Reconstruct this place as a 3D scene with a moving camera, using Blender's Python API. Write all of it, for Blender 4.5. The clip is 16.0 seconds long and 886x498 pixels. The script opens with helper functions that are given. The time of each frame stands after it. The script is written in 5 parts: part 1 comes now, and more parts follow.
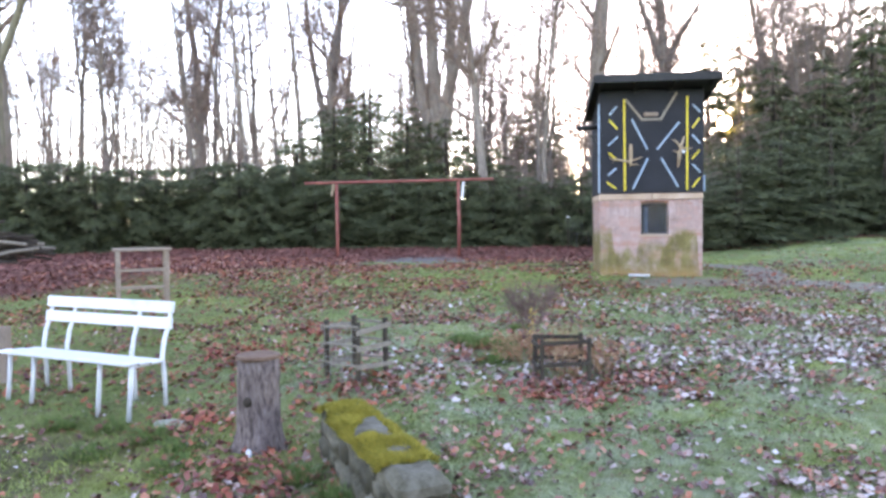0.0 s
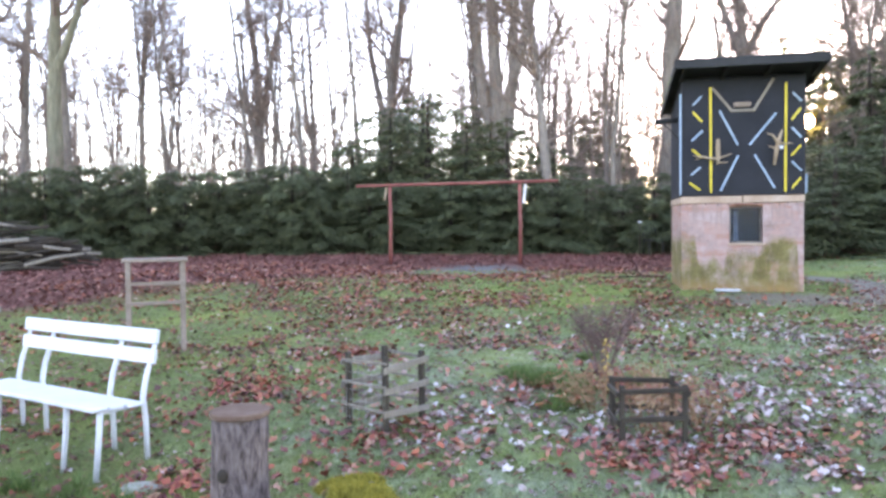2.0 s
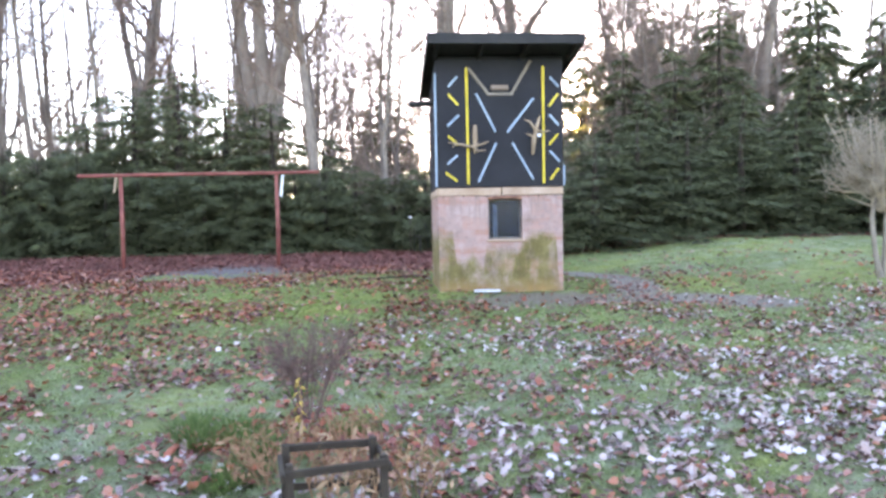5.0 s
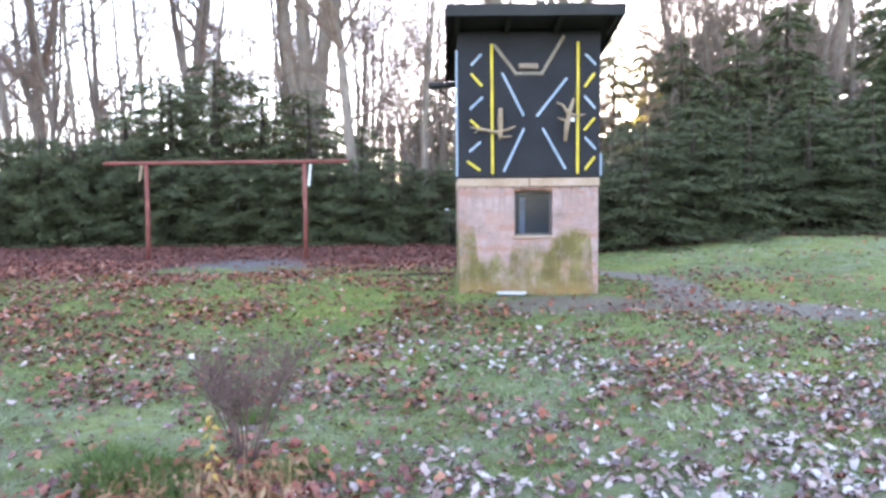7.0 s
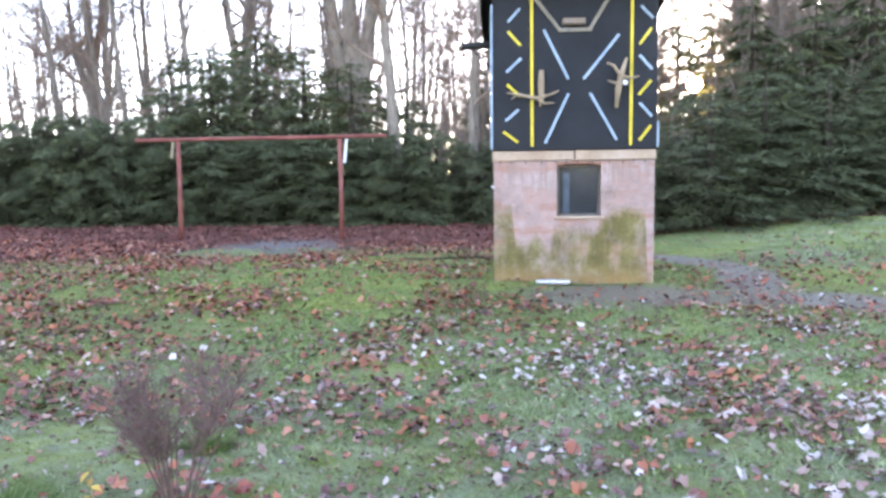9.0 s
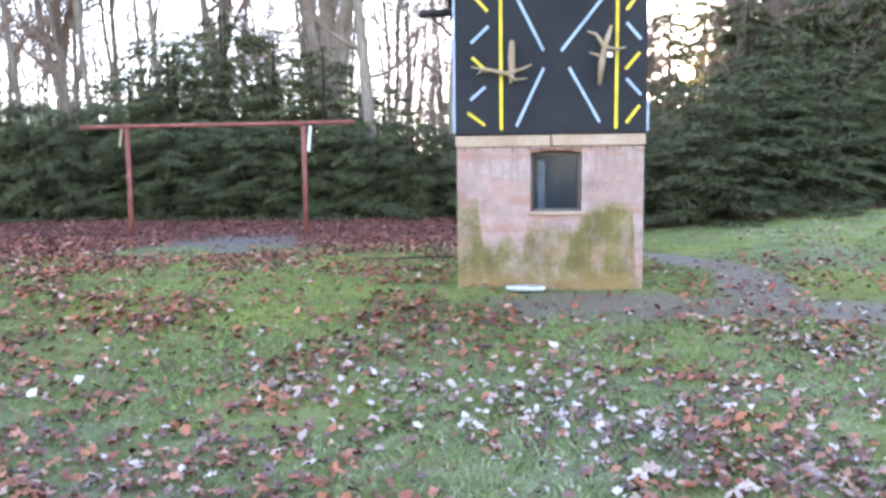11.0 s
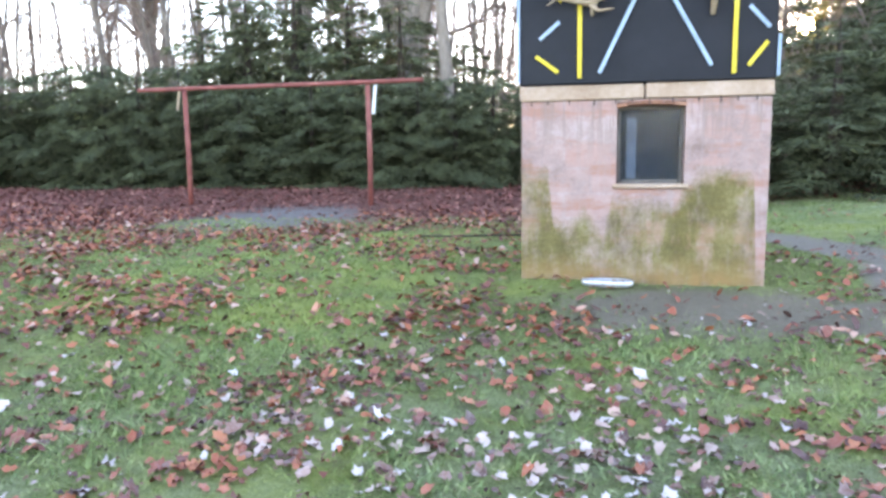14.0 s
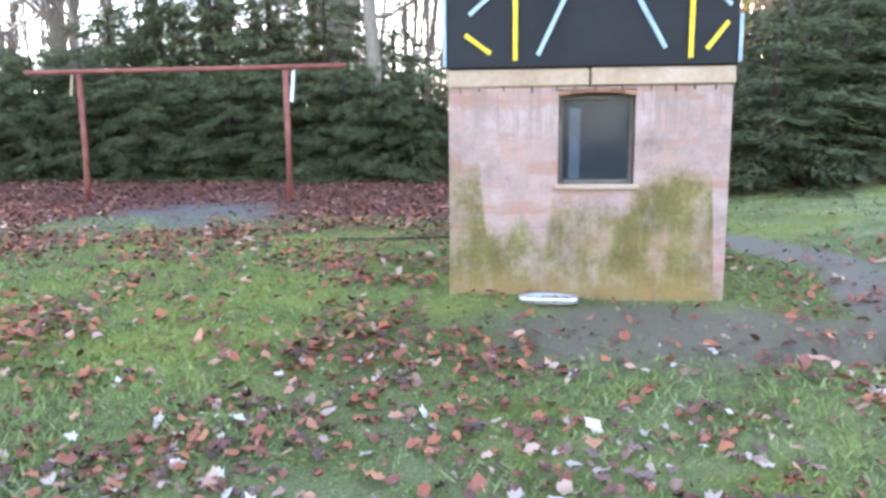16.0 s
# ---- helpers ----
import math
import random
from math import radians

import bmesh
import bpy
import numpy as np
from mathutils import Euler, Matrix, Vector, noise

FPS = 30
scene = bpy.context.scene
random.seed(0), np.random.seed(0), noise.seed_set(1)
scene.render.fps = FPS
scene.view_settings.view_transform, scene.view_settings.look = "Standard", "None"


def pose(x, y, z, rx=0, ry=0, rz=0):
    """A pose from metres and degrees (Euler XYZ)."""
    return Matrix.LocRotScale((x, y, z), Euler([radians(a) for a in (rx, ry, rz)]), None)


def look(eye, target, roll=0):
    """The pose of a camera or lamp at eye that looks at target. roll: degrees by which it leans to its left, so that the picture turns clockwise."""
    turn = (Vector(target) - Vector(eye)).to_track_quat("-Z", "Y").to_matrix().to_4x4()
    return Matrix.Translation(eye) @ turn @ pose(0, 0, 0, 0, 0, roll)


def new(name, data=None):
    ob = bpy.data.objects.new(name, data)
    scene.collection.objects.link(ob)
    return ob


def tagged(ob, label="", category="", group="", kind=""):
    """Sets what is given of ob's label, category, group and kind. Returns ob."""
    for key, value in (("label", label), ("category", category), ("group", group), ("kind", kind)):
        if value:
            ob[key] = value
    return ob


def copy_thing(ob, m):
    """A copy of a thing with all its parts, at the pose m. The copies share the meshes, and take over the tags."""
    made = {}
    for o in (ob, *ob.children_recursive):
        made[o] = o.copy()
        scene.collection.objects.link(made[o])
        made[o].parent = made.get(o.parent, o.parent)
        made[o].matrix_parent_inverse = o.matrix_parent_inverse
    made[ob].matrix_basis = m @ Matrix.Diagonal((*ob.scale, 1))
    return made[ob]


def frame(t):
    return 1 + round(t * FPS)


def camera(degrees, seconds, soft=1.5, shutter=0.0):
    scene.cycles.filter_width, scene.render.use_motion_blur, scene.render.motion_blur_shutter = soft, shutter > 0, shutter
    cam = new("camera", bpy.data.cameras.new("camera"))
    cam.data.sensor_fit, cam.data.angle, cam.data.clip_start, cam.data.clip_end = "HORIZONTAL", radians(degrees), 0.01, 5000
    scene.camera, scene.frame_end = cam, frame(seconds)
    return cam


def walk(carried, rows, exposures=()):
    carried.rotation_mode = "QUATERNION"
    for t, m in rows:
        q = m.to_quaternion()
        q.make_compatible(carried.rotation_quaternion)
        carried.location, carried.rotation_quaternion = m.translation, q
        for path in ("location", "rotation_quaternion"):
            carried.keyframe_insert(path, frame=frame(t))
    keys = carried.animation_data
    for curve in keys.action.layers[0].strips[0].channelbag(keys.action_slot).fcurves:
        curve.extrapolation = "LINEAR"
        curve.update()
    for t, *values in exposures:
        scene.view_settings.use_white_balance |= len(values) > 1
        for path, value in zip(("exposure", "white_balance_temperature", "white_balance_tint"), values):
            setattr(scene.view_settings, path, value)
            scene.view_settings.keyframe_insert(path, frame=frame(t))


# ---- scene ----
cam = camera(63.1, 16.0, soft=3.0)
METRES, EYE, TILT, LEAN, TURN = 9.4, 1.5, 0.0, 0.0, 6.8
ROWS = [
    (0.0, 0.0, 0.0, 0.0, -0.02, -1.91, 0.67),
    (0.5, -0.0012, 0.0371, 0.0027, 1.73, -1.08, 0.34),
    (1.0, 0.0079, 0.0769, 0.0031, 5.52, -0.94, 0.65),
    (1.5, 0.0122, 0.1173, 0.0003, 9.29, -1.64, 0.26),
    (2.0, 0.0102, 0.1525, 0.0049, 5.02, -1.56, 0.56),
    (2.5, 0.0233, 0.1801, 0.0031, 0.11, -2.33, 1.32),
    (3.0, 0.042, 0.2055, 0.0044, -3.41, -1.75, 1.08),
    (3.5, 0.0563, 0.2404, 0.0037, -8.35, -2.62, 0.9),
    (6.0, 0.1397, 0.3857, 0.0048, -11.52, -1.62, 1.08),
    (6.5, 0.161, 0.4081, 0.0096, -9.1, -1.5, 0.89),
    (7.0, 0.1724, 0.4336, 0.006, -6.83, -2.69, 0.38),
    (7.5, 0.1791, 0.4677, 0.0101, -6.45, -2.36, 0.28),
    (8.0, 0.19, 0.4915, 0.0075, -6.28, -2.97, 0.68),
    (8.5, 0.2089, 0.5171, 0.0099, -4.06, -3.08, 0.78),
    (9.0, 0.218, 0.5434, 0.0058, -2.22, -4.39, 0.5),
    (9.5, 0.2277, 0.5806, 0.0069, -3.4, -4.21, 0.45),
    (12.0, 0.2874, 0.7144, 0.005, -0.93, -5.56, 0.8),
    (12.5, 0.2966, 0.7379, 0.0059, 2.91, -5.66, -0.01),
    (13.0, 0.2962, 0.7703, 0.0059, 5.95, -6.47, 0.38),
    (13.5, 0.2943, 0.7974, 0.0068, 5.06, -6.35, 0.42),
    (14.0, 0.3, 0.8282, 0.0046, 4.56, -7.67, 0.73),
    (14.5, 0.3058, 0.8534, 0.0059, 4.77, -8.04, 0.04),
    (15.0, 0.3032, 0.8821, 0.0077, 4.31, -8.86, -0.27),
    (15.5, 0.2996, 0.9035, 0.008, 1.71, -8.1, 0.2),
    (16.0, 0.3071, 0.9205, 0.0072, -0.65, -8.45, 0.38),
]
walk(cam, [(t, pose(0, 0, EYE, TILT, LEAN, TURN) @ pose(METRES * x, METRES * y, METRES * z, 90 + pitch, roll, yaw)) for t, x, y, z, yaw, pitch, roll in ROWS],
     [(0.0, 3.96, 8600.0, 29.0), (3.5, 4.08, 8600.0, 29.0), (9.0, 4.17, 8500.0, 28.0), (12.5, 4.27, 8700.0, 26.0), (16.0, 4.32, 8700.0, 24.0)])

# ---- world, sun ----
SUN_AZ, SUN_EL = 14.5, 7.2
world = bpy.data.worlds.new("world")
scene.world = world
world.use_nodes = True
wn = world.node_tree.nodes
sky = wn.new("ShaderNodeTexSky")
sky.sky_type, sky.sun_disc = "NISHITA", False
sky.sun_elevation, sky.sun_rotation = radians(SUN_EL), radians(SUN_AZ)
sky.air_density, sky.dust_density, sky.ozone_density = 0.6, 0.15, 1.0
world.node_tree.links.new(sky.outputs[0], wn["Background"].inputs[0])
wn["Background"].inputs[1].default_value = 0.15
sun = new("sun", bpy.data.lights.new("sun", "SUN"))
sun.data.energy, sun.data.angle, sun.data.color = 0.5, radians(2.0), (1.0, 0.72, 0.48)
sun.matrix_world = look((0, 0, 0), (-math.sin(radians(SUN_AZ)), -math.cos(radians(SUN_AZ)), -math.tan(radians(SUN_EL))))

# ---- materials ----
rng = np.random.default_rng(7)


class Mat:
    """A node material with short ways to add nodes."""

    def __init__(self, name):
        self.m = bpy.data.materials.new(name)
        self.m.use_nodes = True
        self.t = self.m.node_tree
        self.b = self.t.nodes["Principled BSDF"]

    def node(self, kind, **inputs):
        n = self.t.nodes.new(kind)
        for k, v in inputs.items():
            self.put(n.inputs[int(k[1:]) if k[0] == "i" and k[1:].isdigit() else k], v)
        return n

    def put(self, socket, v):
        if isinstance(v, bpy.types.NodeSocket):
            self.t.links.new(v, socket)
        else:
            socket.default_value = v

    def world_pos(self):
        return self.node("ShaderNodeNewGeometry").outputs["Position"]

    def obj_pos(self):
        return self.node("ShaderNodeTexCoord").outputs["Object"]

    def scaled(self, v, s):
        n = self.node("ShaderNodeVectorMath", i0=v, i1=s)
        n.operation = "MULTIPLY"
        return n.outputs[0]

    def noise(self, v, scale, detail=4.0, rough=0.6):
        n = self.node("ShaderNodeTexNoise", Vector=v, Scale=scale, Detail=detail, Roughness=rough)
        return n.outputs["Fac"]

    def math(self, op, a, b=0.0, c=0.0):
        n = self.node("ShaderNodeMath", i0=a, i1=b, i2=c)
        n.operation = op
        return n.outputs[0]

    def clampmap(self, v, lo, hi, to_lo=0.0, to_hi=1.0):
        n = self.node("ShaderNodeMapRange", i0=v, i1=lo, i2=hi, i3=to_lo, i4=to_hi)
        return n.outputs[0]

    def ramp(self, fac, stops):
        n = self.node("ShaderNodeValToRGB", Fac=fac)
        e = n.color_ramp.elements
        while len(e) < len(stops):
            e.new(0.5)
        for el, (p, c) in zip(e, stops):
            el.position, el.color = p, (*c, 1.0)
        return n.outputs["Color"]

    def mix(self, fac, a, b):
        n = self.t.nodes.new("ShaderNodeMix")
        n.data_type = "RGBA"
        for s, v in ((n.inputs[0], fac), (n.inputs[6], a), (n.inputs[7], b)):
            self.put(s, (*v, 1.0) if isinstance(v, tuple) and len(v) == 3 else v)
        return n.outputs[2]

    def xyz(self, v):
        return self.node("ShaderNodeSeparateXYZ", Vector=v).outputs

    def bump(self, height, strength, distance=0.01):
        n = self.node("ShaderNodeBump", Height=height, Strength=strength, Distance=distance)
        self.put(self.b.inputs["Normal"], n.outputs[0])

    def done(self, color, rough=0.8, metal=0.0, spec=0.3):
        self.put(self.b.inputs["Base Color"], (*color, 1.0) if isinstance(color, tuple) else color)
        self.put(self.b.inputs["Roughness"], rough)
        self.put(self.b.inputs["Metallic"], metal)
        self.put(self.b.inputs["Specular IOR Level"], spec)
        return self.m


def surface(name, stops, scale, fine, rough=0.8, bump=0.4, stretch=(1, 1, 1), metal=0.0, spec=0.3, where="obj", vary=0.0):
    """Two-scale coloured noise with matching relief."""
    k = Mat(name)
    v = k.obj_pos() if where == "obj" else k.world_pos()
    v = k.scaled(v, stretch)
    a, b = k.noise(v, scale), k.noise(v, fine, 5.0, 0.7)
    f = k.math("ADD", k.math("MULTIPLY", a, 0.6), k.math("MULTIPLY", b, 0.4))
    if vary:
        r = k.node("ShaderNodeObjectInfo").outputs["Random"]
        f = k.math("ADD", f, k.math("MULTIPLY", k.math("SUBTRACT", r, 0.5), vary))
    k.bump(k.math("ADD", k.math("MULTIPLY", a, 0.5), b), bump, 0.01)
    rr = k.clampmap(b, 0.3, 0.7, max(rough - 0.12, 0.05), min(rough + 0.1, 1.0))
    return k.done(k.ramp(f, stops), rr, metal, spec)


def leafy(name, stops, scale=2.0, rough=0.65, light=0.15):
    """Foliage: colour differs from leaf to leaf and from clump to clump; a little light passes through."""
    k = Mat(name)
    r = k.node("ShaderNodeNewGeometry").outputs["Random Per Island"]
    a = k.noise(k.world_pos(), scale)
    f = k.math("ADD", k.math("MULTIPLY", r, 0.5), k.math("MULTIPLY", a, 0.5))
    k.done(k.ramp(f, stops), rough, 0.0, 0.25)
    if light:
        k.put(k.b.inputs["Subsurface Weight"], 0.0)
        tr = k.node("ShaderNodeBsdfTranslucent", Color=k.ramp(f, stops))
        mx = k.node("ShaderNodeMixShader", Fac=light)
        k.t.links.new(k.b.outputs[0], mx.inputs[1])
        k.t.links.new(tr.outputs[0], mx.inputs[2])
        k.t.links.new(mx.outputs[0], k.t.nodes["Material Output"].inputs[0])
    return k.m


def blob(k, pos, cx, cy, rx, ry, turn=0.0, ragged=0.5, soft=0.25):
    """A mask that is 1 inside an oval patch of ground with a ragged edge."""
    p = k.node("ShaderNodeMapping", Vector=pos)
    p.vector_type = "TEXTURE"
    p.inputs["Location"].default_value = (cx, cy, 0)
    p.inputs["Rotation"].default_value = (0, 0, radians(turn))
    p.inputs["Scale"].default_value = (rx, ry, 1e6)
    d = k.node("ShaderNodeVectorMath", i0=p.outputs[0])
    d.operation = "LENGTH"
    n = k.noise(pos, 2.2, 5.0, 0.65)
    e = k.math("ADD", d.outputs["Value"], k.math("MULTIPLY", k.math("SUBTRACT", n, 0.5), ragged * 2))
    return k.clampmap(e, 1.0 - soft, 1.0 + soft, 1.0, 0.0)


def frost_mask(k, pos):
    """Frosty patches on the open lawn, none close to the tower and under the trees."""
    x, y, _ = k.xyz(pos)
    zone = k.clampmap(k.math("ADD", y, k.math("MULTIPLY", x, -0.22)), 9.0, 12.8, 1.0, 0.0)
    west = k.clampmap(x, -4.2, -1.6, 0.0, 1.0)
    far = k.math("MULTIPLY", k.clampmap(x, 3.4, 6.0), k.clampmap(y, 13.4, 16.0))
    n = k.noise(pos, 2.4, 6.0, 0.75)
    open_lawn = k.math("MAXIMUM", k.math("MULTIPLY", zone, west), k.math("MULTIPLY", far, 0.9))
    return k.math("MULTIPLY", open_lawn, k.clampmap(n, 0.40, 0.62))


SOIL = ((2.75, 13.25, 1.1, 0.56, 4), (3.9, 13.15, 0.9, 0.42, 6), (4.4, 14.2, 0.36, 1.0, -12), (4.25, 15.9, 0.32, 1.5, 14), (5.2, 12.9, 1.0, 0.4, -20))


def ground_material():
    k = Mat("ground_turf")
    pos = k.world_pos()
    fine, mid, big = k.noise(pos, 65, 6, 0.8), k.noise(pos, 4.5, 5, 0.65), k.noise(pos, 0.55, 4)
    grass = k.ramp(fine, [(0.3, (0.055, 0.07, 0.028)), (0.5, (0.165, 0.205, 0.075)), (0.7, (0.31, 0.345, 0.14))])
    moss = k.ramp(fine, [(0.3, (0.135, 0.175, 0.045)), (0.7, (0.34, 0.39, 0.12))])
    c = k.mix(k.clampmap(k.math("ADD", k.math("MULTIPLY", mid, 0.4), k.noise(pos, 0.75, 5, 0.6)), 0.68, 0.82), grass, moss)
    earth = k.ramp(fine, [(0.25, (0.045, 0.035, 0.026)), (0.75, (0.13, 0.10, 0.075))])
    c = k.mix(k.math("MULTIPLY", k.clampmap(mid, 0.54, 0.68), 0.6), c, earth)
    frost = k.ramp(fine, [(0.3, (0.24, 0.29, 0.21)), (0.7, (0.54, 0.58, 0.48))])
    c = k.mix(k.math("MULTIPLY", frost_mask(k, pos), 0.45), c, frost)
    # leaf litter along the hedge
    x, y, _ = k.xyz(pos)
    edge = k.math("ADD", k.math("ADD", y, k.math("MULTIPLY", k.math("SUBTRACT", mid, 0.5), 3.0)), k.math("MULTIPLY", k.math("SUBTRACT", big, 0.5), 3.0))
    rim_line = k.math("MINIMUM", k.math("MULTIPLY_ADD", x, 1.6, 24.2), 17.8)
    west_rim = k.clampmap(k.math("SUBTRACT", edge, rim_line), -1.4, 2.0)
    rim = k.math("MULTIPLY", west_rim, k.clampmap(x, 2.5, 3.6, 1.0, 0.0))
    east_rim = k.math("MULTIPLY", k.clampmap(edge, 20.4, 21.6), k.clampmap(x, 2.5, 3.6))
    litter = k.ramp(fine, [(0.25, (0.055, 0.026, 0.022)), (0.5, (0.15, 0.06, 0.048)), (0.78, (0.31, 0.16, 0.125))])
    c = k.mix(k.math("MAXIMUM", rim, east_rim), c, litter)
    # bare sand under the bar, trodden soil by the tower
    sand = k.ramp(fine, [(0.25, (0.115, 0.105, 0.10)), (0.75, (0.23, 0.215, 0.21))])
    c = k.mix(blob(k, pos, -3.0, 18.6, 1.4, 1.9, 0, 0.5, 0.4), c, sand)
    soil = k.ramp(fine, [(0.25, (0.14, 0.117, 0.09)), (0.75, (0.29, 0.247, 0.198))])
    trod = blob(k, pos, *SOIL[0], 0.4)
    for cx, cy, rx, ry, a in SOIL[1:]:
        trod = k.math("MAXIMUM", trod, blob(k, pos, cx, cy, rx, ry, a, 0.5))
    c = k.mix(k.math("MULTIPLY", trod, 0.92), c, soil)
    path = blob(k, pos, *SOIL[3], 0.4)
    for oval in (SOIL[2], SOIL[4]):
        path = k.math("MAXIMUM", path, blob(k, pos, *oval, 0.4))
    dust = k.ramp(fine, [(0.25, (0.20, 0.178, 0.15)), (0.75, (0.36, 0.33, 0.29))])
    c = k.mix(k.math("MULTIPLY", path, 0.7), c, dust)
    damp = blob(k, pos, -2.9, 4.9, 1.5, 0.9, 10, 0.5, 0.5)
    c = k.mix(k.math("MULTIPLY", damp, 0.6), c, k.ramp(fine, [(0.3, (0.13, 0.14, 0.03)), (0.7, (0.36, 0.36, 0.10))]))
    slab = blob(k, pos, -4.2, 4.3, 1.5, 0.8, 25, 0.3)
    c = k.mix(k.math("MULTIPLY", slab, 0.8), c, earth)
    k.bump(k.math("ADD", fine, k.math("MULTIPLY", mid, 0.8)), 0.9, 0.03)
    return k.done(c, 0.95, 0.0, 0.15)


def grass_material():
    k = Mat("grass_blades")
    pos = k.world_pos()
    r = k.node("ShaderNodeNewGeometry").outputs["Random Per Island"]
    big = k.noise(pos, 1.4, 4)
    f = k.math("ADD", k.math("MULTIPLY", r, 0.55), k.math("MULTIPLY", big, 0.45))
    green = k.ramp(f, [(0.15, (0.062, 0.098, 0.032)), (0.42, (0.136, 0.218, 0.066)), (0.62, (0.235, 0.315, 0.095)), (0.88, (0.39, 0.38, 0.19))])
    moss = k.math("MULTIPLY", k.clampmap(k.noise(pos, 0.75, 5, 0.6), 0.50, 0.64), 0.75)
    damp = k.math("MAXIMUM", moss, blob(k, pos, -2.6, 4.9, 1.3, 0.9, 10, 0.5, 0.5))
    green = k.mix(damp, green, k.ramp(r, [(0.1, (0.145, 0.19, 0.04)), (0.9, (0.33, 0.375, 0.095))]))
    rim = k.math("MULTIPLY", k.math("MULTIPLY", frost_mask(k, pos), k.clampmap(damp, 0.0, 1.0, 1.0, 0.5)), k.clampmap(r, 0.1, 0.6))
    return k.done(k.mix(k.math("MULTIPLY", rim, 0.52), green, (0.52, 0.56, 0.44)), 0.7, 0.0, 0.3)


def fallen_material(name, stops, frost):
    k = Mat(name)
    pos = k.world_pos()
    r = k.node("ShaderNodeNewGeometry").outputs["Random Per Island"]
    c = k.ramp(r, stops)
    n = k.noise(pos, 60, 4, 0.7)
    if frost:
        rim = k.math("MULTIPLY", k.clampmap(n, 0.35, 0.55), frost)
        c = k.mix(k.math("MULTIPLY", rim, k.math("ADD", frost_mask(k, pos), 0.25)), c, (0.52, 0.49, 0.50))
    k.bump(n, 0.4, 0.004)
    return k.done(c, 0.75, 0.0, 0.3)


def plaster_material():
    k = Mat("old_plaster")
    pos = k.world_pos()
    x, y, z = k.xyz(pos)
    fine, mid = k.noise(pos, 30, 6, 0.7), k.noise(pos, 5, 5, 0.6)
    big = k.noise(k.scaled(pos, (1.0, 1.0, 0.6)), 2.6, 5, 0.65)
    runs = k.noise(k.scaled(pos, (9.0, 9.0, 0.7)), 1.6, 5, 0.7)
    patch = k.noise(k.scaled(pos, (1.0, 1.0, 0.55)), 4.2, 6, 0.7)
    c = k.ramp(k.math("ADD", k.math("MULTIPLY", fine, 0.35), k.math("MULTIPLY", mid, 0.65)),
               [(0.3, (0.21, 0.137, 0.120)), (0.5, (0.33, 0.24, 0.225)), (0.7, (0.44, 0.355, 0.345))])
    # worn pink blocks showing through
    br = k.node("ShaderNodeTexBrick", Vector=k.node("ShaderNodeCombineXYZ", X=x, Y=z).outputs[0], Scale=1.0)
    br.inputs["Brick Width"].default_value, br.inputs["Row Height"].default_value = 0.42, 0.2
    br.inputs["Mortar Size"].default_value = 0.012
    br.inputs["Color1"].default_value, br.inputs["Color2"].default_value = (0.0, 0.0, 0.0, 1), (1, 1, 1, 1)
    br.inputs["Mortar"].default_value = (0.2, 0.2, 0.2, 1)
    pink = k.math("MULTIPLY", br.outputs["Color"], k.clampmap(mid, 0.38, 0.52))
    smear = k.clampmap(k.noise(k.scaled(pos, (1.3, 1.3, 4.5)), 2.4, 5, 0.6), 0.50, 0.64)
    c = k.mix(k.math("MULTIPLY", pink, 0.7), c, (0.385, 0.215, 0.18))
    c = k.mix(k.math("MULTIPLY", smear, 0.8), c, (0.33, 0.165, 0.125))
    drip = k.math("MULTIPLY", k.clampmap(runs, 0.52, 0.60), k.clampmap(k.math("MULTIPLY_ADD", mid, 0.5, z), 1.72, 2.1))
    c = k.mix(k.math("MULTIPLY", drip, 0.6), c, (0.20, 0.13, 0.105))
    grey = k.clampmap(runs, 0.5, 0.72)
    c = k.mix(k.math("MULTIPLY", grey, 0.45), c, (0.30, 0.25, 0.24))
    # green algae climbing from the foot, wet ochre just above the soil
    across = k.clampmap(x, 1.345, 3.215)
    rise = [(0.0, 1.36), (0.11, 1.36), (0.135, 1.05), (0.20, 0.94), (0.27, 1.08), (0.35, 0.84), (0.38, 1.17), (0.63, 1.15), (0.67, 1.30), (0.84, 1.41), (0.945, 1.36), (0.965, 0.62), (1.0, 0.55)]
    top = k.xyz(k.ramp(across, [(p, (h / 2, h / 2, h / 2)) for p, h in rise]))[0]
    climb = k.math("SUBTRACT", k.math("MULTIPLY_ADD", k.math("SUBTRACT", big, 0.5), -0.5, z), k.math("MULTIPLY", top, 2.0))
    climb = k.math("MULTIPLY_ADD", k.math("SUBTRACT", fine, 0.5), 0.12, climb)
    algae = k.clampmap(k.math("MULTIPLY_ADD", k.math("SUBTRACT", patch, 0.5), 0.25, climb), -0.11, 0.05, 1.0, 0.0)
    bare = k.clampmap(k.math("ADD", k.math("MULTIPLY", patch, 0.75), k.math("MULTIPLY", runs, 0.25)), 0.38, 0.52, 0.4, 1.0)
    alg = k.ramp(k.math("ADD", k.math("MULTIPLY", mid, 0.6), k.math("MULTIPLY", fine, 0.4)),
                 [(0.3, (0.06, 0.054, 0.014)), (0.5, (0.125, 0.11, 0.030)), (0.7, (0.235, 0.20, 0.09))])
    c = k.mix(k.math("MULTIPLY", k.math("MULTIPLY", algae, bare), 0.9), c, alg)
    foot = k.clampmap(k.math("ADD", z, k.math("MULTIPLY", mid, 0.2)), 0.62, 0.82, 1.0, 0.0)
    c = k.mix(k.math("MULTIPLY", k.math("MULTIPLY", foot, k.clampmap(patch, 0.3, 0.6)), 0.75), c, (0.30, 0.17, 0.075))
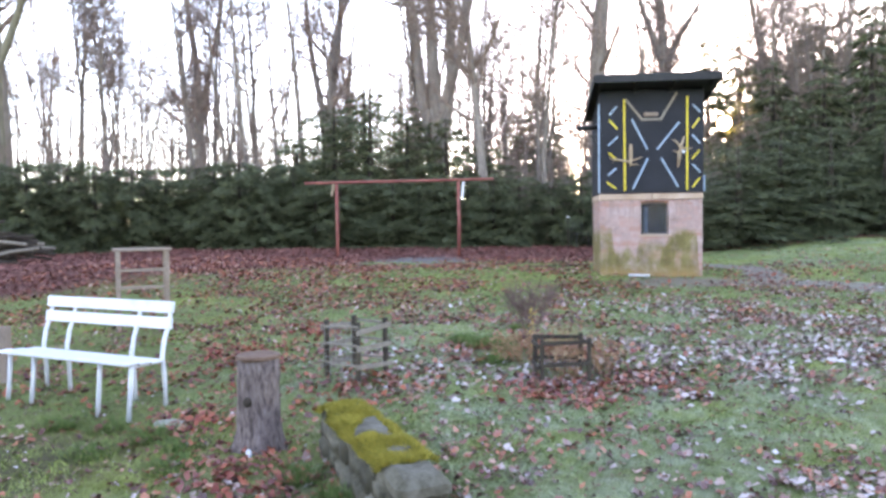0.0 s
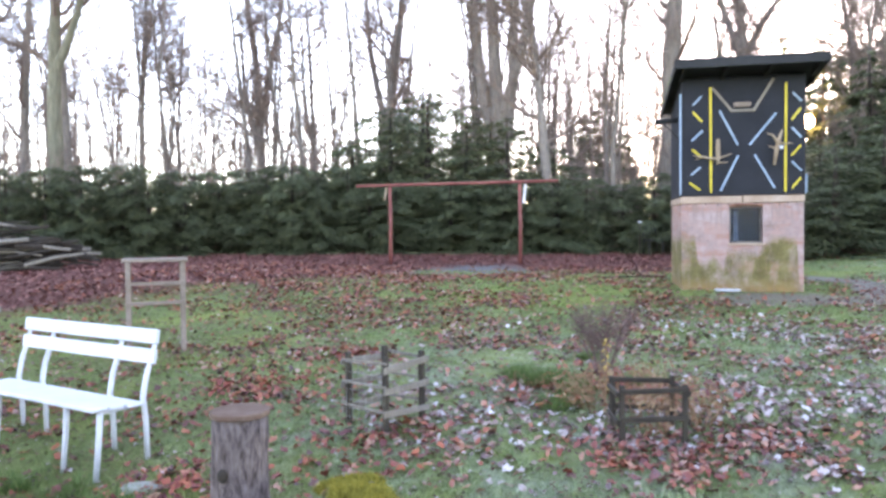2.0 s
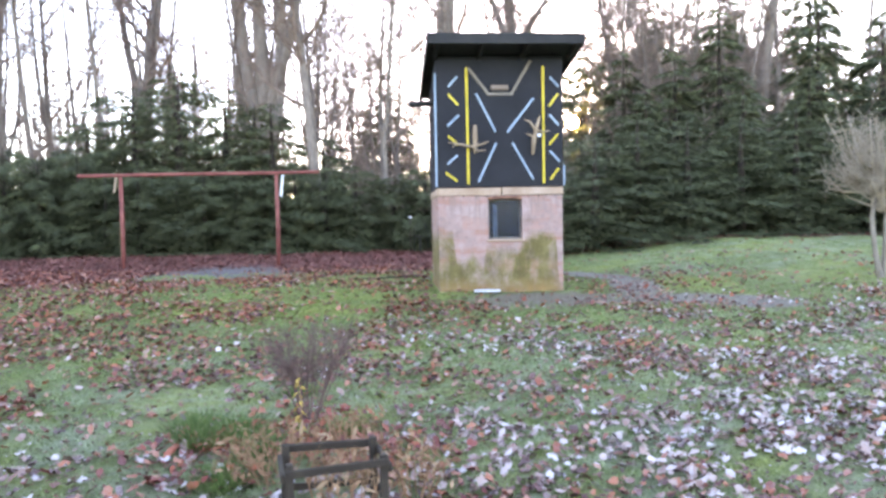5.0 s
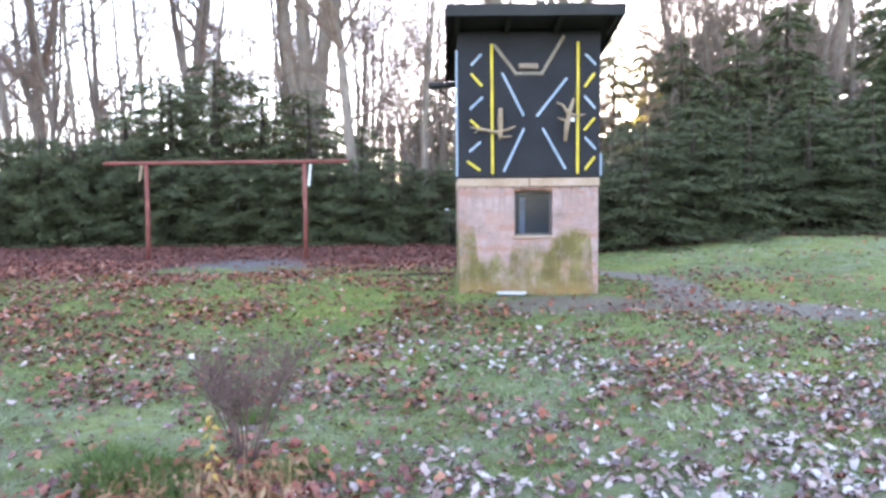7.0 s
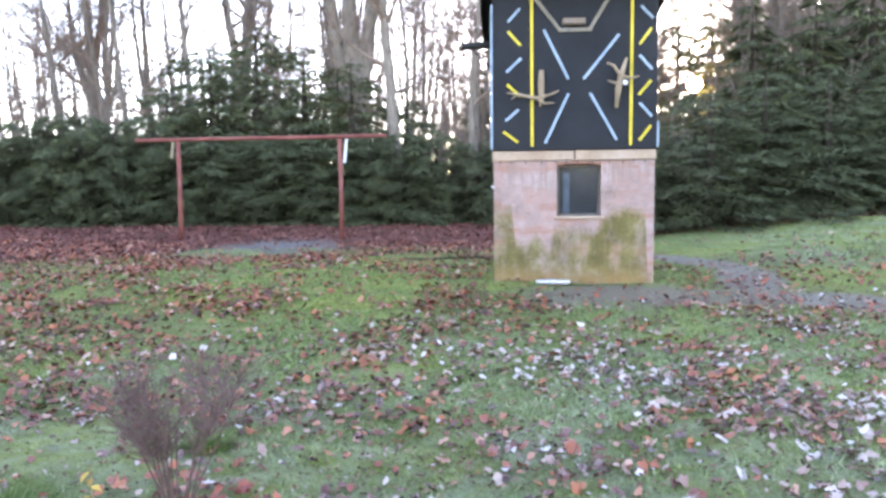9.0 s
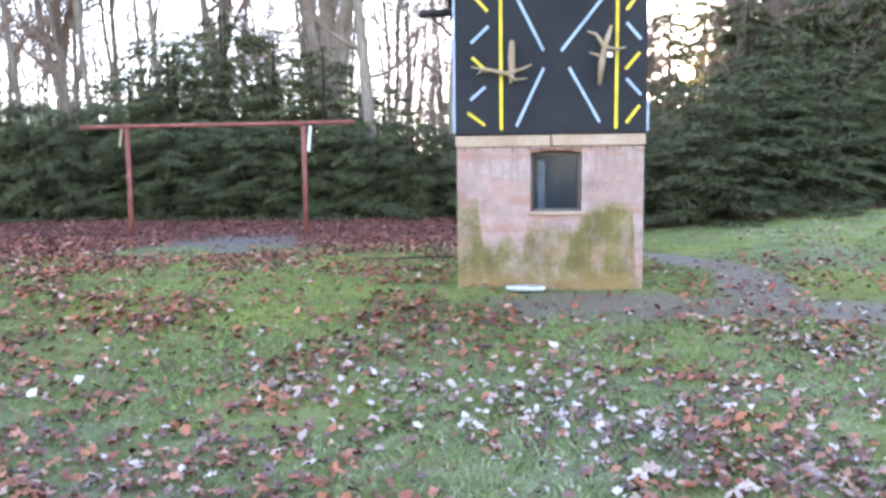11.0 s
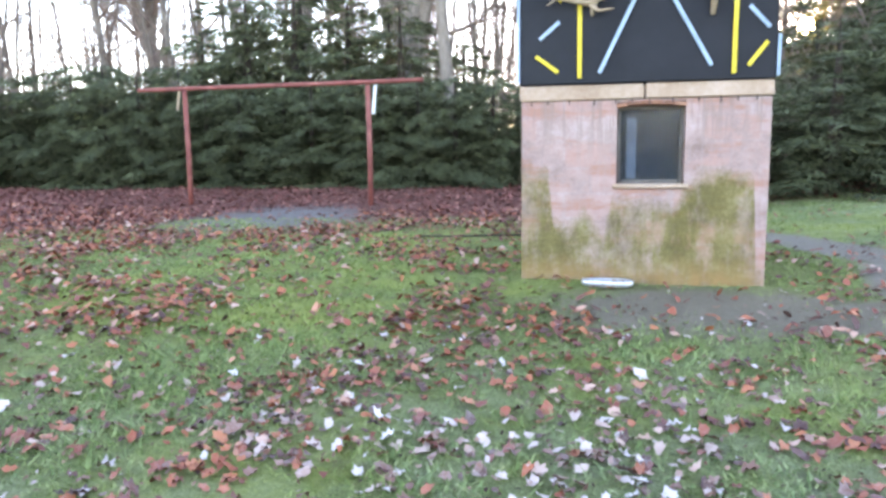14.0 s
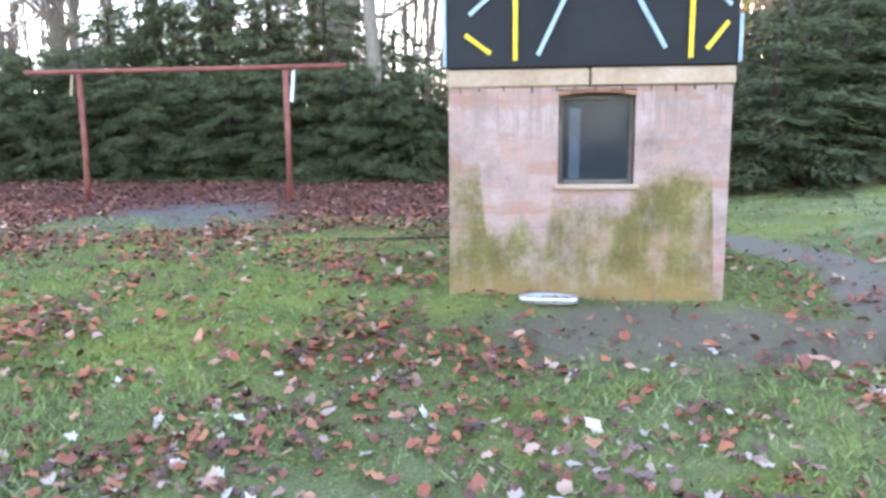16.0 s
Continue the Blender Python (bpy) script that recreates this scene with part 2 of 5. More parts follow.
    k.bump(k.math("ADD", k.math("MULTIPLY", fine, 0.4), mid), 0.5, 0.015)
    return k.done(c, 0.9, 0.0, 0.2)


def moss_wall_material():
    k = Mat("mossy_stone")
    pos = k.world_pos()
    n = k.node("ShaderNodeNewGeometry").outputs["Normal"]
    up = k.xyz(n)[2]
    fine, mid = k.noise(pos, 45, 6, 0.75), k.noise(pos, 6, 5, 0.6)
    stone = k.ramp(fine, [(0.3, (0.07, 0.065, 0.055)), (0.7, (0.24, 0.23, 0.21))])
    moss = k.ramp(fine, [(0.3, (0.14, 0.15, 0.02)), (0.55, (0.36, 0.34, 0.05)), (0.75, (0.52, 0.47, 0.10))])
    f = k.math("ADD", k.math("MULTIPLY", up, 0.55), mid)
    c = k.mix(k.clampmap(f, 0.66, 0.95), stone, moss)
    k.bump(k.math("ADD", fine, mid), 0.9, 0.02)
    return k.done(c, 0.95, 0.0, 0.1)


GROUND, GRASS = ground_material(), grass_material()
LEAF_BROWN = fallen_material("dry_leaves", [(0.0, (0.06, 0.022, 0.018)), (0.3, (0.15, 0.042, 0.030)), (0.6, (0.31, 0.072, 0.034)), (0.84, (0.44, 0.135, 0.055)), (1.0, (0.50, 0.33, 0.27))], 0.25)
LEAF_FROST = fallen_material("frosted_leaves", [(0.0, (0.07, 0.03, 0.025)), (0.35, (0.25, 0.11, 0.075)), (0.62, (0.43, 0.29, 0.24)), (0.85, (0.53, 0.44, 0.41)), (1.0, (0.62, 0.57, 0.56))], 0.38)
LEAF_RED = fallen_material("red_leaf_litter", [(0.0, (0.06, 0.022, 0.020)), (0.5, (0.19, 0.055, 0.045)), (1.0, (0.37, 0.17, 0.135))], 0.0)
PLASTER, MOSSY = plaster_material(), moss_wall_material()
CONCRETE = surface("lintel_concrete", [(0.3, (0.27, 0.17, 0.115)), (0.5, (0.39, 0.28, 0.21)), (0.7, (0.48, 0.375, 0.315))], 3, 30, 0.9, 0.5)
FELT = surface("black_felt_boards", [(0.3, (0.008, 0.009, 0.012)), (0.7, (0.022, 0.024, 0.030))], 2, 60, 0.8, 0.3)
ROOF = surface("roof_felt", [(0.3, (0.010, 0.010, 0.011)), (0.7, (0.035, 0.036, 0.036))], 2, 40, 0.75, 0.5)
YELLOW = surface("yellow_paint", [(0.25, (0.42, 0.30, 0.03)), (0.5, (0.66, 0.50, 0.05)), (0.75, (0.74, 0.60, 0.12))], 6, 50, 0.6, 0.25, vary=0.15)
BLUE = surface("pale_blue_paint", [(0.25, (0.16, 0.24, 0.32)), (0.5, (0.27, 0.38, 0.48)), (0.75, (0.38, 0.48, 0.56))], 6, 50, 0.6, 0.25, vary=0.15)
WHITE = surface("white_paint", [(0.25, (0.40, 0.42, 0.44)), (0.45, (0.56, 0.58, 0.61)), (0.75, (0.66, 0.68, 0.71))], 5, 60, 0.5, 0.3)
GREYWOOD = surface("weathered_wood", [(0.25, (0.10, 0.085, 0.07)), (0.5, (0.22, 0.19, 0.155)), (0.75, (0.34, 0.30, 0.25))], 3, 24, 0.85, 0.6, (8, 8, 1))
DARKWOOD = surface("dark_wet_wood", [(0.25, (0.018, 0.014, 0.011)), (0.5, (0.045, 0.035, 0.026)), (0.75, (0.09, 0.08, 0.05))], 4, 30, 0.8, 0.6)
RAWWOOD = surface("raw_board", [(0.25, (0.14, 0.10, 0.075)), (0.5, (0.23, 0.175, 0.14)), (0.75, (0.33, 0.27, 0.225))], 3, 24, 0.8, 0.4)
DRIFT = surface("bleached_branch", [(0.25, (0.15, 0.10, 0.07)), (0.5, (0.30, 0.22, 0.15)), (0.75, (0.45, 0.36, 0.27))], 8, 50, 0.85, 0.6)
REDPAINT = surface("rusty_red_steel", [(0.25, (0.10, 0.028, 0.024)), (0.5, (0.22, 0.062, 0.052)), (0.75, (0.32, 0.125, 0.10))], 3, 40, 0.6, 0.3)
BARK = surface("bark", [(0.25, (0.07, 0.058, 0.050)), (0.5, (0.17, 0.142, 0.122)), (0.75, (0.29, 0.255, 0.225))], 2, 14, 0.95, 0.9, (6, 6, 1))
CONIFERBARK = surface("conifer_bark", [(0.25, (0.02, 0.015, 0.012)), (0.5, (0.045, 0.035, 0.028)), (0.75, (0.08, 0.066, 0.055))], 2, 14, 0.95, 0.9, (6, 6, 1))
GREENBARK = surface("greenish_bark", [(0.25, (0.07, 0.064, 0.045)), (0.5, (0.15, 0.142, 0.10)), (0.75, (0.26, 0.24, 0.19))], 2, 14, 0.95, 0.9, (6, 6, 1))
STUMPBARK = surface("stump_bark", [(0.36, (0.03, 0.022, 0.02)), (0.48, (0.14, 0.105, 0.097)), (0.66, (0.28, 0.225, 0.21))], 9, 30, 0.95, 1.0, (4, 4, 1))
TWIG = surface("twigs", [(0.25, (0.085, 0.060, 0.050)), (0.5, (0.18, 0.132, 0.110)), (0.75, (0.29, 0.225, 0.19))], 3, 20, 0.9, 0.3)
PALETWIG = surface("pale_twigs", [(0.25, (0.16, 0.12, 0.09)), (0.5, (0.30, 0.25, 0.19)), (0.75, (0.42, 0.36, 0.29))], 5, 30, 0.9, 0.3)
NEEDLES = leafy("conifer_needles", [(0.15, (0.029, 0.037, 0.020)), (0.45, (0.064, 0.081, 0.043)), (0.7, (0.11, 0.13, 0.067)), (0.9, (0.175, 0.19, 0.098))])
STRAW = leafy("dry_stems", [(0.1, (0.15, 0.075, 0.045)), (0.5, (0.33, 0.185, 0.105)), (0.9, (0.50, 0.35, 0.22))], 6, 0.8, 0.1)
WIRE = surface("galvanised_wire", [(0.3, (0.30, 0.31, 0.31)), (0.7, (0.5, 0.51, 0.5))], 8, 60, 0.45, 0.1, metal=0.9)
TIN = surface("dented_tin", [(0.3, (0.42, 0.45, 0.50)), (0.7, (0.66, 0.69, 0.72))], 8, 40, 0.35, 0.2, metal=0.7)
BLACKIRON = surface("black_iron", [(0.3, (0.012, 0.012, 0.013)), (0.7, (0.04, 0.038, 0.036))], 6, 50, 0.6, 0.3)


def glass_material():
    k = Mat("window_glass")
    k.put(k.b.inputs["Transmission Weight"], 0.93)
    k.put(k.b.inputs["IOR"], 1.45)
    n = k.noise(k.world_pos(), 9, 5, 0.7)
    # blue tint stands in for the bluish reflection on the pane
    return k.done(k.ramp(n, [(0.3, (0.20, 0.26, 0.34)), (0.7, (0.34, 0.42, 0.50))]), k.clampmap(n, 0.3, 0.7, 0.04, 0.14), 0.0, 0.08)


GLASS = glass_material()

# ---- mesh helpers ----


def mesh_from(name, verts, faces, smooth=False):
    me = bpy.data.meshes.new(name)
    me.from_pydata([tuple(v) for v in verts], [], [tuple(f) for f in faces])
    me.update()
    if smooth:
        me.polygons.foreach_set("use_smooth", [True] * len(me.polygons))
    return me


def quads_mesh(name, corners):
    """Loose four-cornered faces from an array n x 4 x 3, or three-cornered from n x 3 x 3."""
    n, c = corners.shape[:2]
    me = bpy.data.meshes.new(name)
    me.vertices.add(n * c)
    me.vertices.foreach_set("co", np.ascontiguousarray(corners, np.float32).ravel())
    me.loops.add(n * c)
    me.loops.foreach_set("vertex_index", np.arange(n * c, dtype=np.int32))
    me.polygons.add(n)
    me.polygons.foreach_set("loop_start", np.arange(0, n * c, c, dtype=np.int32))
    me.update(calc_edges=True)
    return me


def part(name, data, material, parent=None, label=""):
    """Links a bmesh or mesh as one object, under a thing or a part."""
    if isinstance(data, bmesh.types.BMesh):
        me = bpy.data.meshes.new(name)
        data.to_mesh(me)
        data.free()
    else:
        me = data
    ob = new(name, me)
    if material and not me.materials:
        me.materials.append(material)
    if parent:
        ob.parent = parent
    return tagged(ob, label)


def thing(name, m, label, category, group="", kind=""):
    ob = new(name)
    ob.empty_display_size = 0.1
    ob.matrix_world = m
    return tagged(ob, label, category, group, kind)


def box(size, at=(0, 0, 0), turn=None, bevel=0.006, jitter=0.0, bm=None):
    """A bevelled block, its middle at a place; into bm where given."""
    b = bmesh.new()
    bmesh.ops.create_cube(b, size=1.0)
    bmesh.ops.scale(b, vec=size, verts=b.verts)
    if bevel:
        bmesh.ops.bevel(b, geom=b.edges[:], offset=min(bevel, min(size) * 0.4), segments=1, affect="EDGES")
    for v in b.verts:
        if jitter:
            v.co += Vector(rng.normal(0, jitter, 3).tolist())
    if turn is not None:
        bmesh.ops.transform(b, matrix=turn.to_4x4(), verts=b.verts)
    bmesh.ops.translate(b, vec=at, verts=b.verts)
    if bm is None:
        return b
    me = bpy.data.meshes.new("tmp")
    b.to_mesh(me)
    b.free()
    bm.from_mesh(me)
    bpy.data.meshes.remove(me)
    return bm


def bar(a, b, w, d, bevel=0.004, jitter=0.0, up=(0, 0, 1)):
    """A squared timber from a to b: w wide, d deep."""
    a, b = Vector(a), Vector(b)
    z = (b - a).normalized()
    u = Vector(up)
    if abs(z.dot(u)) > 0.95:
        u = Vector((0, 1, 0))
    x = u.cross(z).normalized()
    y = z.cross(x)
    return box((w, d, (b - a).length), (a + b) / 2, Matrix((x, y, z)).transposed(), bevel, jitter)


def tube(points, radii, sides=8, cap=True):
    """Vertices and faces of a tube along points."""
    pts = np.asarray(points, float)
    n = len(pts)
    rad = np.broadcast_to(np.asarray(radii, float), (n,))
    tan = np.gradient(pts, axis=0)
    tan /= np.linalg.norm(tan, axis=1)[:, None] + 1e-9
    ref = np.array([0, 0, 1.0]) if abs(tan[0][2]) < 0.9 else np.array([1.0, 0, 0])
    x = np.cross(tan, ref)
    x /= np.linalg.norm(x, axis=1)[:, None] + 1e-9
    y = np.cross(tan, x)
    a = np.arange(sides) * 2 * np.pi / sides
    ring = pts[:, None] + rad[:, None, None] * (np.cos(a)[None, :, None] * x[:, None] + np.sin(a)[None, :, None] * y[:, None])
    f = []
    for i in range(n - 1):
        for j in range(sides):
            j2 = (j + 1) % sides
            f.append((i * sides + j, i * sides + j2, (i + 1) * sides + j2, (i + 1) * sides + j))
    if cap:
        f.append(tuple(range(sides))[::-1])
        f.append(tuple((n - 1) * sides + j for j in range(sides)))
    return ring.reshape(-1, 3), f


def tubes_mesh(name, list_of, smooth=True):
    vs, fs, k = [], [], 0
    for points, radii, sides, cap in list_of:
        v, f = tube(points, radii, sides, cap)
        vs.append(v)
        fs += [tuple(i + k for i in q) for q in f]
        k += len(v)
    return mesh_from(name, np.concatenate(vs).tolist(), fs, smooth)


GY = [-400, -8, 3, 5, 6.5, 8, 10, 12, 12.8, 13.4, 14.0, 14.6, 16.5, 20, 22, 24, 30, 60, 900]
GZ = [-0.1, -0.1, -0.07, -0.02, 0.08, 0.145, 0.21, 0.31, 0.39, 0.44, 0.50, 0.52, 0.53, 0.55, 0.65, 0.77, 0.85, 0.9, 0.9]


def gz(x, y):
    """The height of the ground."""
    z = sum(np.interp(y + d, GY, GZ) for d in (-0.7, -0.35, 0, 0.35, 0.7)) / 5
    x, y = np.asarray(x, float), np.asarray(y, float)
    z = z - 0.09 * np.clip((-x - 0.85) / 0.5, 0, 1) * np.clip((7.5 - y) / 1.8, 0, 1)
    z = z - 0.055 * np.clip((-x - 2.6) / 0.8, 0, 1) * np.clip((7.6 - y) / 1.2, 0, 1)
    z = z - 0.07 * np.exp(-((x + 1.2) / 0.35) ** 2 - ((y - 4.1) / 0.8) ** 2)
    z = z + 0.42 * np.clip((x - 3.6) / 5, 0, 1) ** 1.3 * np.clip((y - 12.5) / 7, 0, 1)
    z = z + 0.12 * np.clip((-x - 5) / 3, 0, 1) * np.clip((y - 8) / 3, 0, 1) * np.clip((24 - y) / 6, 0, 1)
    near = np.exp(-((y - 8) / 18) ** 2)
    return z + near * 0.018 * (np.sin(1.7 * x + 0.6 * y) * np.sin(1.3 * y - 0.5 * x) + 0.6 * np.sin(4.1 * x + 1.0) * np.sin(3.7 * y))


def gzf(x, y):
    return float(gz(x, y))


# ---- ground ----


def steps(lo, hi, step, far, grow=1.35):
    mid = list(np.arange(lo, hi + step / 2, step))
    a, b, s = [lo], [hi], step
    while a[-1] > -far or b[-1] < far:
        s *= grow
        a.append(a[-1] - s)
        b.append(b[-1] + s)
    return np.array(a[:0:-1] + mid + b[1:])


def build_ground():
    xs, ys = steps(-8.0, 9.0, 0.12, 900), steps(1.5, 17.0, 0.12, 900)
    X, Y = np.meshgrid(xs, ys)
    Z = gz(X, Y)
    Z += np.where((abs(X) < 9.5) & (abs(Y - 9) < 8.5), rng.normal(0, 0.006, X.shape), 0)
    v = np.stack([X, Y, Z], -1).reshape(-1, 3)
    nx, ny = len(xs), len(ys)
    i = (np.arange(ny - 1)[:, None] * nx + np.arange(nx - 1)[None]).ravel()
    corners = np.stack([i, i + 1, i + nx + 1, i + nx], 1)
    me = mesh_from("ground", v.tolist(), corners.tolist(), True)
    tagged(part("ground", me, GROUND), "frosty lawn with moss, bare soil and leaf litter", "ground", kind="structure")


build_ground()

# ---- tower ----
TX0, TX1, TY, TD = 1.345, 3.215, 13.93, 1.6
TZ0, TZ1, TZ2 = 0.36, 2.05, 3.98
WX0, WX1, WZ0, WZ1 = 2.09, 2.60, 1.27, 1.88


def TP(cx, cz, dy=0.0):
    """A place on the front of the upper storey: across from its middle, and up from its foot."""
    return (cx, TY - 0.04 - dy, TZ1 + cz)


def build_tower():
    t = thing("garden_tower", pose(0, 0, 0), "small two-storey tower, mossy plaster below and black boards above", "tower")
    th = 0.16
    # front wall round the window
    f = bmesh.new()
    top = TZ1 - 0.125
    for a, b, c, d in ((TX0, WX0, TZ0, top), (WX1, TX1, TZ0, top), (WX0, WX1, TZ0, WZ0), (WX0, WX1, WZ1 + 0.03, top)):
        box((b - a, th, d - c), ((a + b) / 2, TY + th / 2, (c + d) / 2), None, 0, 0, f)
    bmesh.ops.remove_doubles(f, verts=f.verts, dist=0.001)
    part("front_wall", f, PLASTER, t)
    for name, x in (("side_wall", TX0), ("side_wall", TX1 - th)):
        part(name, box((th, TD - th - 0.01, top - TZ0), (x + th / 2, TY + th + (TD - th) / 2, (TZ0 + top) / 2), None, 0.01), PLASTER, t)
    # dark wood colour on back wall and floor puts shade behind the window
    part("back_wall", box((TX1 - TX0 - 2 * th - 0.01, th, top - TZ0), ((TX0 + TX1) / 2, TY + TD - th / 2, (TZ0 + top) / 2), None, 0.01), DARKWOOD, t)
    part("floor_slab", box((TX1 - TX0 - 0.34, TD - 0.34, 0.1), ((TX0 + TX1) / 2, TY + TD / 2, TZ0 + 0.1), None, 0), DARKWOOD, t)
    # concrete band in two lengths
    xm = 2.29
    for a, b in ((TX0 - 0.012, xm - 0.004), (xm + 0.004, TX1 + 0.012)):
        part("lintel_band", box((b - a, TD + 0.03, 0.118), ((a + b) / 2, TY + TD / 2 - 0.004, TZ1 - 0.062), None, 0.012, 0.002), CONCRETE, t, "weathered concrete band")
    # window
    w = part("window", box((WX1 - WX0 + 0.06, 0.13, 0.035), ((WX0 + WX1) / 2, TY + 0.035, WZ0 - 0.012), None, 0.008), CONCRETE, t, "small barred window with a plastered sill")
    for a, b in (((WX0 + 0.02, TY + 0.09, WZ0 + 0.005), (WX0 + 0.02, TY + 0.09, WZ1)), ((WX1 - 0.02, TY + 0.09, WZ0 + 0.005), (WX1 - 0.02, TY + 0.09, WZ1)),
                 ((WX0 + 0.04, TY + 0.09, WZ0 + 0.02), (WX1 - 0.04, TY + 0.09, WZ0 + 0.02)), ((WX0 + 0.04, TY + 0.09, WZ1 - 0.02), (WX1 - 0.04, TY + 0.09, WZ1 - 0.02))):
        part("frame", bar(a, b, 0.022, 0.03), FRAMEPAINT, w)
    pane = part("pane", box((WX1 - WX0 - 0.07, 0.006, WZ1 - WZ0 - 0.07), ((WX0 + WX1) / 2, TY + 0.1, (WZ0 + WZ1) / 2), None, 0), GLASS, w, "dusty glass, its bluish reflection put into the tint")
    pane.visible_shadow = False
    part("mullion", bar((WX0 + 0.115, TY + 0.112, WZ0 + 0.04), (WX0 + 0.115, TY + 0.112, WZ1 - 0.09), 0.075, 0.006), WHITE, w, "pale board behind the glass")
    wires = []
    cx, cz = (WX0 + WX1) / 2, (WZ0 + WZ1) / 2
    hw, hh = (WX1 - WX0) / 2, (WZ1 - WZ0) / 2
    for s in (-1, 1):
        for o in np.arange(-0.56, 0.57, 0.028):
            lo, hi = max(-hw, o - hh), min(hw, o + hh)
            if hi - lo > 0.03:
                wires.append(([(cx + lo, TY + 0.045, cz + s * (lo - o)), (cx + hi, TY + 0.045, cz + s * (hi - o))], 0.0008, 3, False))
    part("wire_mesh", tubes_mesh("wire_mesh", wires), BLACKIRON, w, "thin diamond wire mesh")
    n = 6
    for i in range(n):
        a = (i + 0.5) / n - 0.5
        arc = 0.022 * math.cos(a * math.pi)
        part("arch_brick", box(((WX1 - WX0 + 0.02) / n - 0.003, 0.12, 0.032), (cx + a * (WX1 - WX0 + 0.02), TY + 0.056, WZ1 + 0.0 + arc), Matrix.Rotation(a * 0.25, 3, "Y"), 0.005), CLAYB, w)
    for i, x in enumerate(np.linspace(TX0 + 0.08, TX1 - 0.08, 12)):
        part("nail", box((0.008, 0.012, 0.035 + 0.02 * (i % 3 == 0)), (x + 0.03 * math.sin(i * 5.0), TY - 0.003, TZ1 - 0.135), None, 0.002), BLACKIRON, t, "rusty nail")
    # upper storey
    mid = (TX0 + TX1) / 2
    up = box((TX1 - TX0 + 0.02, TD + 0.04, TZ2 - TZ1), (mid, TY + TD / 2 - 0.02, (TZ1 + TZ2) / 2 + 0.001), None, 0.01)
    for v in up.verts:
        if v.co.z > 3:
            v.co.z -= (v.co.y - TY) * 0.42 / 2.6
    part("upper_wall", up, FELT, t, "black felt-covered boards")
    for x, h in ((TX0 - 0.022, 1.66), (TX1 + 0.022, 0.3)):
        part("corner_strip", box((0.022, 0.06, h), (x, TY - 0.02, TZ1 + h / 2 + 0.02), None, 0.003), BLUE, t, "thin pale corner strip")
    # roof, high edge to the front
    ang = math.atan2(0.42, 2.6)
    rot = Matrix.Rotation(-ang, 3, "X")
    rc = (mid + 0.02, TY + 0.68, 3.93)
    part("roof", box((2.22, 2.6, 0.07), rc, rot, 0.012), ROOF, t, "sloping black roofing felt")
    part("fascia", box((2.24, 0.03, 0.15), (mid + 0.02, TY - 0.63, 4.09), None, 0.008), ROOF, t)
    for x in (mid - 1.085, mid + 1.125):
        part("barge_board", box((0.03, 2.55, 0.12), (x, TY + 0.68, 3.88), rot, 0.006), ROOF, t)
    for x in (mid - 0.95, mid - 0.3, mid + 0.35, mid + 1.05):
        part("rafter", box((0.06, 0.6, 0.09), (x, TY - 0.31, 4.01), rot, 0.006), ROOF, t)
    # painted battens
    for a, b in (((1.787, 1.76), (1.795, 0.045)), ((2.93, 1.78), (2.925, 0.045))):
        part("batten", bar(TP(*a, 0.01), TP(*b, 0.01), 0.032, 0.022, up=(0, 1, 0)), YELLOW, t, "yellow upright batten")
    for a, b in (((1.925, 1.38), (2.21, 0.815)), ((2.785, 1.31), (2.385, 0.81)), ((2.215, 0.65), (1.945, 0.08)), ((2.46, 0.65), (2.765, 0.11))):
        part("batten", bar(TP(*a, 0.01), TP(*b, 0.01), 0.03, 0.02, up=(0, 1, 0)), BLUE, t, "pale blue slanting batten")
    short = [(1.652, 1.63, 1.515, 1.48, BLUE), (1.515, 1.37, 1.66, 1.21, YELLOW), (1.668, 1.065, 1.495, 0.905, BLUE), (1.503, 0.765, 1.655, 0.625, YELLOW),
             (1.638, 0.475, 1.487, 0.345, BLUE), (1.46, 0.22, 1.63, 0.095, YELLOW), (3.03, 1.62, 3.165, 1.48, BLUE), (3.15, 1.37, 3.017, 1.19, YELLOW),
             (3.017, 1.07, 3.16, 0.905, BLUE), (3.15, 0.78, 3.013, 0.62, YELLOW), (3.02, 0.53, 3.167, 0.37, BLUE), (3.155, 0.27, 3.025, 0.1, YELLOW)]
    for a, b, c, d, m in short:
        part("batten", bar(TP(a, b, 0.008), TP(c, d, 0.008), 0.03, 0.016, up=(0, 1, 0)), m, t, "short slanting batten")
    # hatch frame under the eaves
    for a, b in (((1.815, 1.75), (2.10, 1.385)), ((2.085, 1.37), (2.475, 1.37)), ((2.46, 1.385), (2.745, 1.86))):
        part("hatch_board", bar(TP(*a, 0.012), TP(*b, 0.012), 0.04, 0.03, up=(0, 1, 0)), GREYWOOD, t, "grey hatch frame board")
    part("hatch_sill", box((0.26, 0.06, 0.07), TP(2.27, 1.46, 0.03), None, 0.01), RAWWOOD, t)
    # beam through the west side
    part("beam", tubes_mesh("beam", [([(TX0 + 0.1, TY + 0.35, 3.36), (TX0 - 0.36, TY + 0.33, 3.335), (TX0 - 0.4, TY + 0.33, 3.332)], [0.042, 0.045, 0.04], 10, True)]), BLACKIRON, t)
    part("beam_brace", tubes_mesh("beam_brace", [([(TX0, TY + 0.34, 3.05), (TX0 - 0.26, TY + 0.34, 3.3)], 0.012, 6, True)]), BLACKIRON, t)
    # driftwood perches
    def perch(name, runs):
        part(name, tubes_mesh(name, [([TP(x, z, dy) for x, z, dy in run], rad, 7, True) for run, rad in runs]), DRIFT, t, "bleached knotty branch")
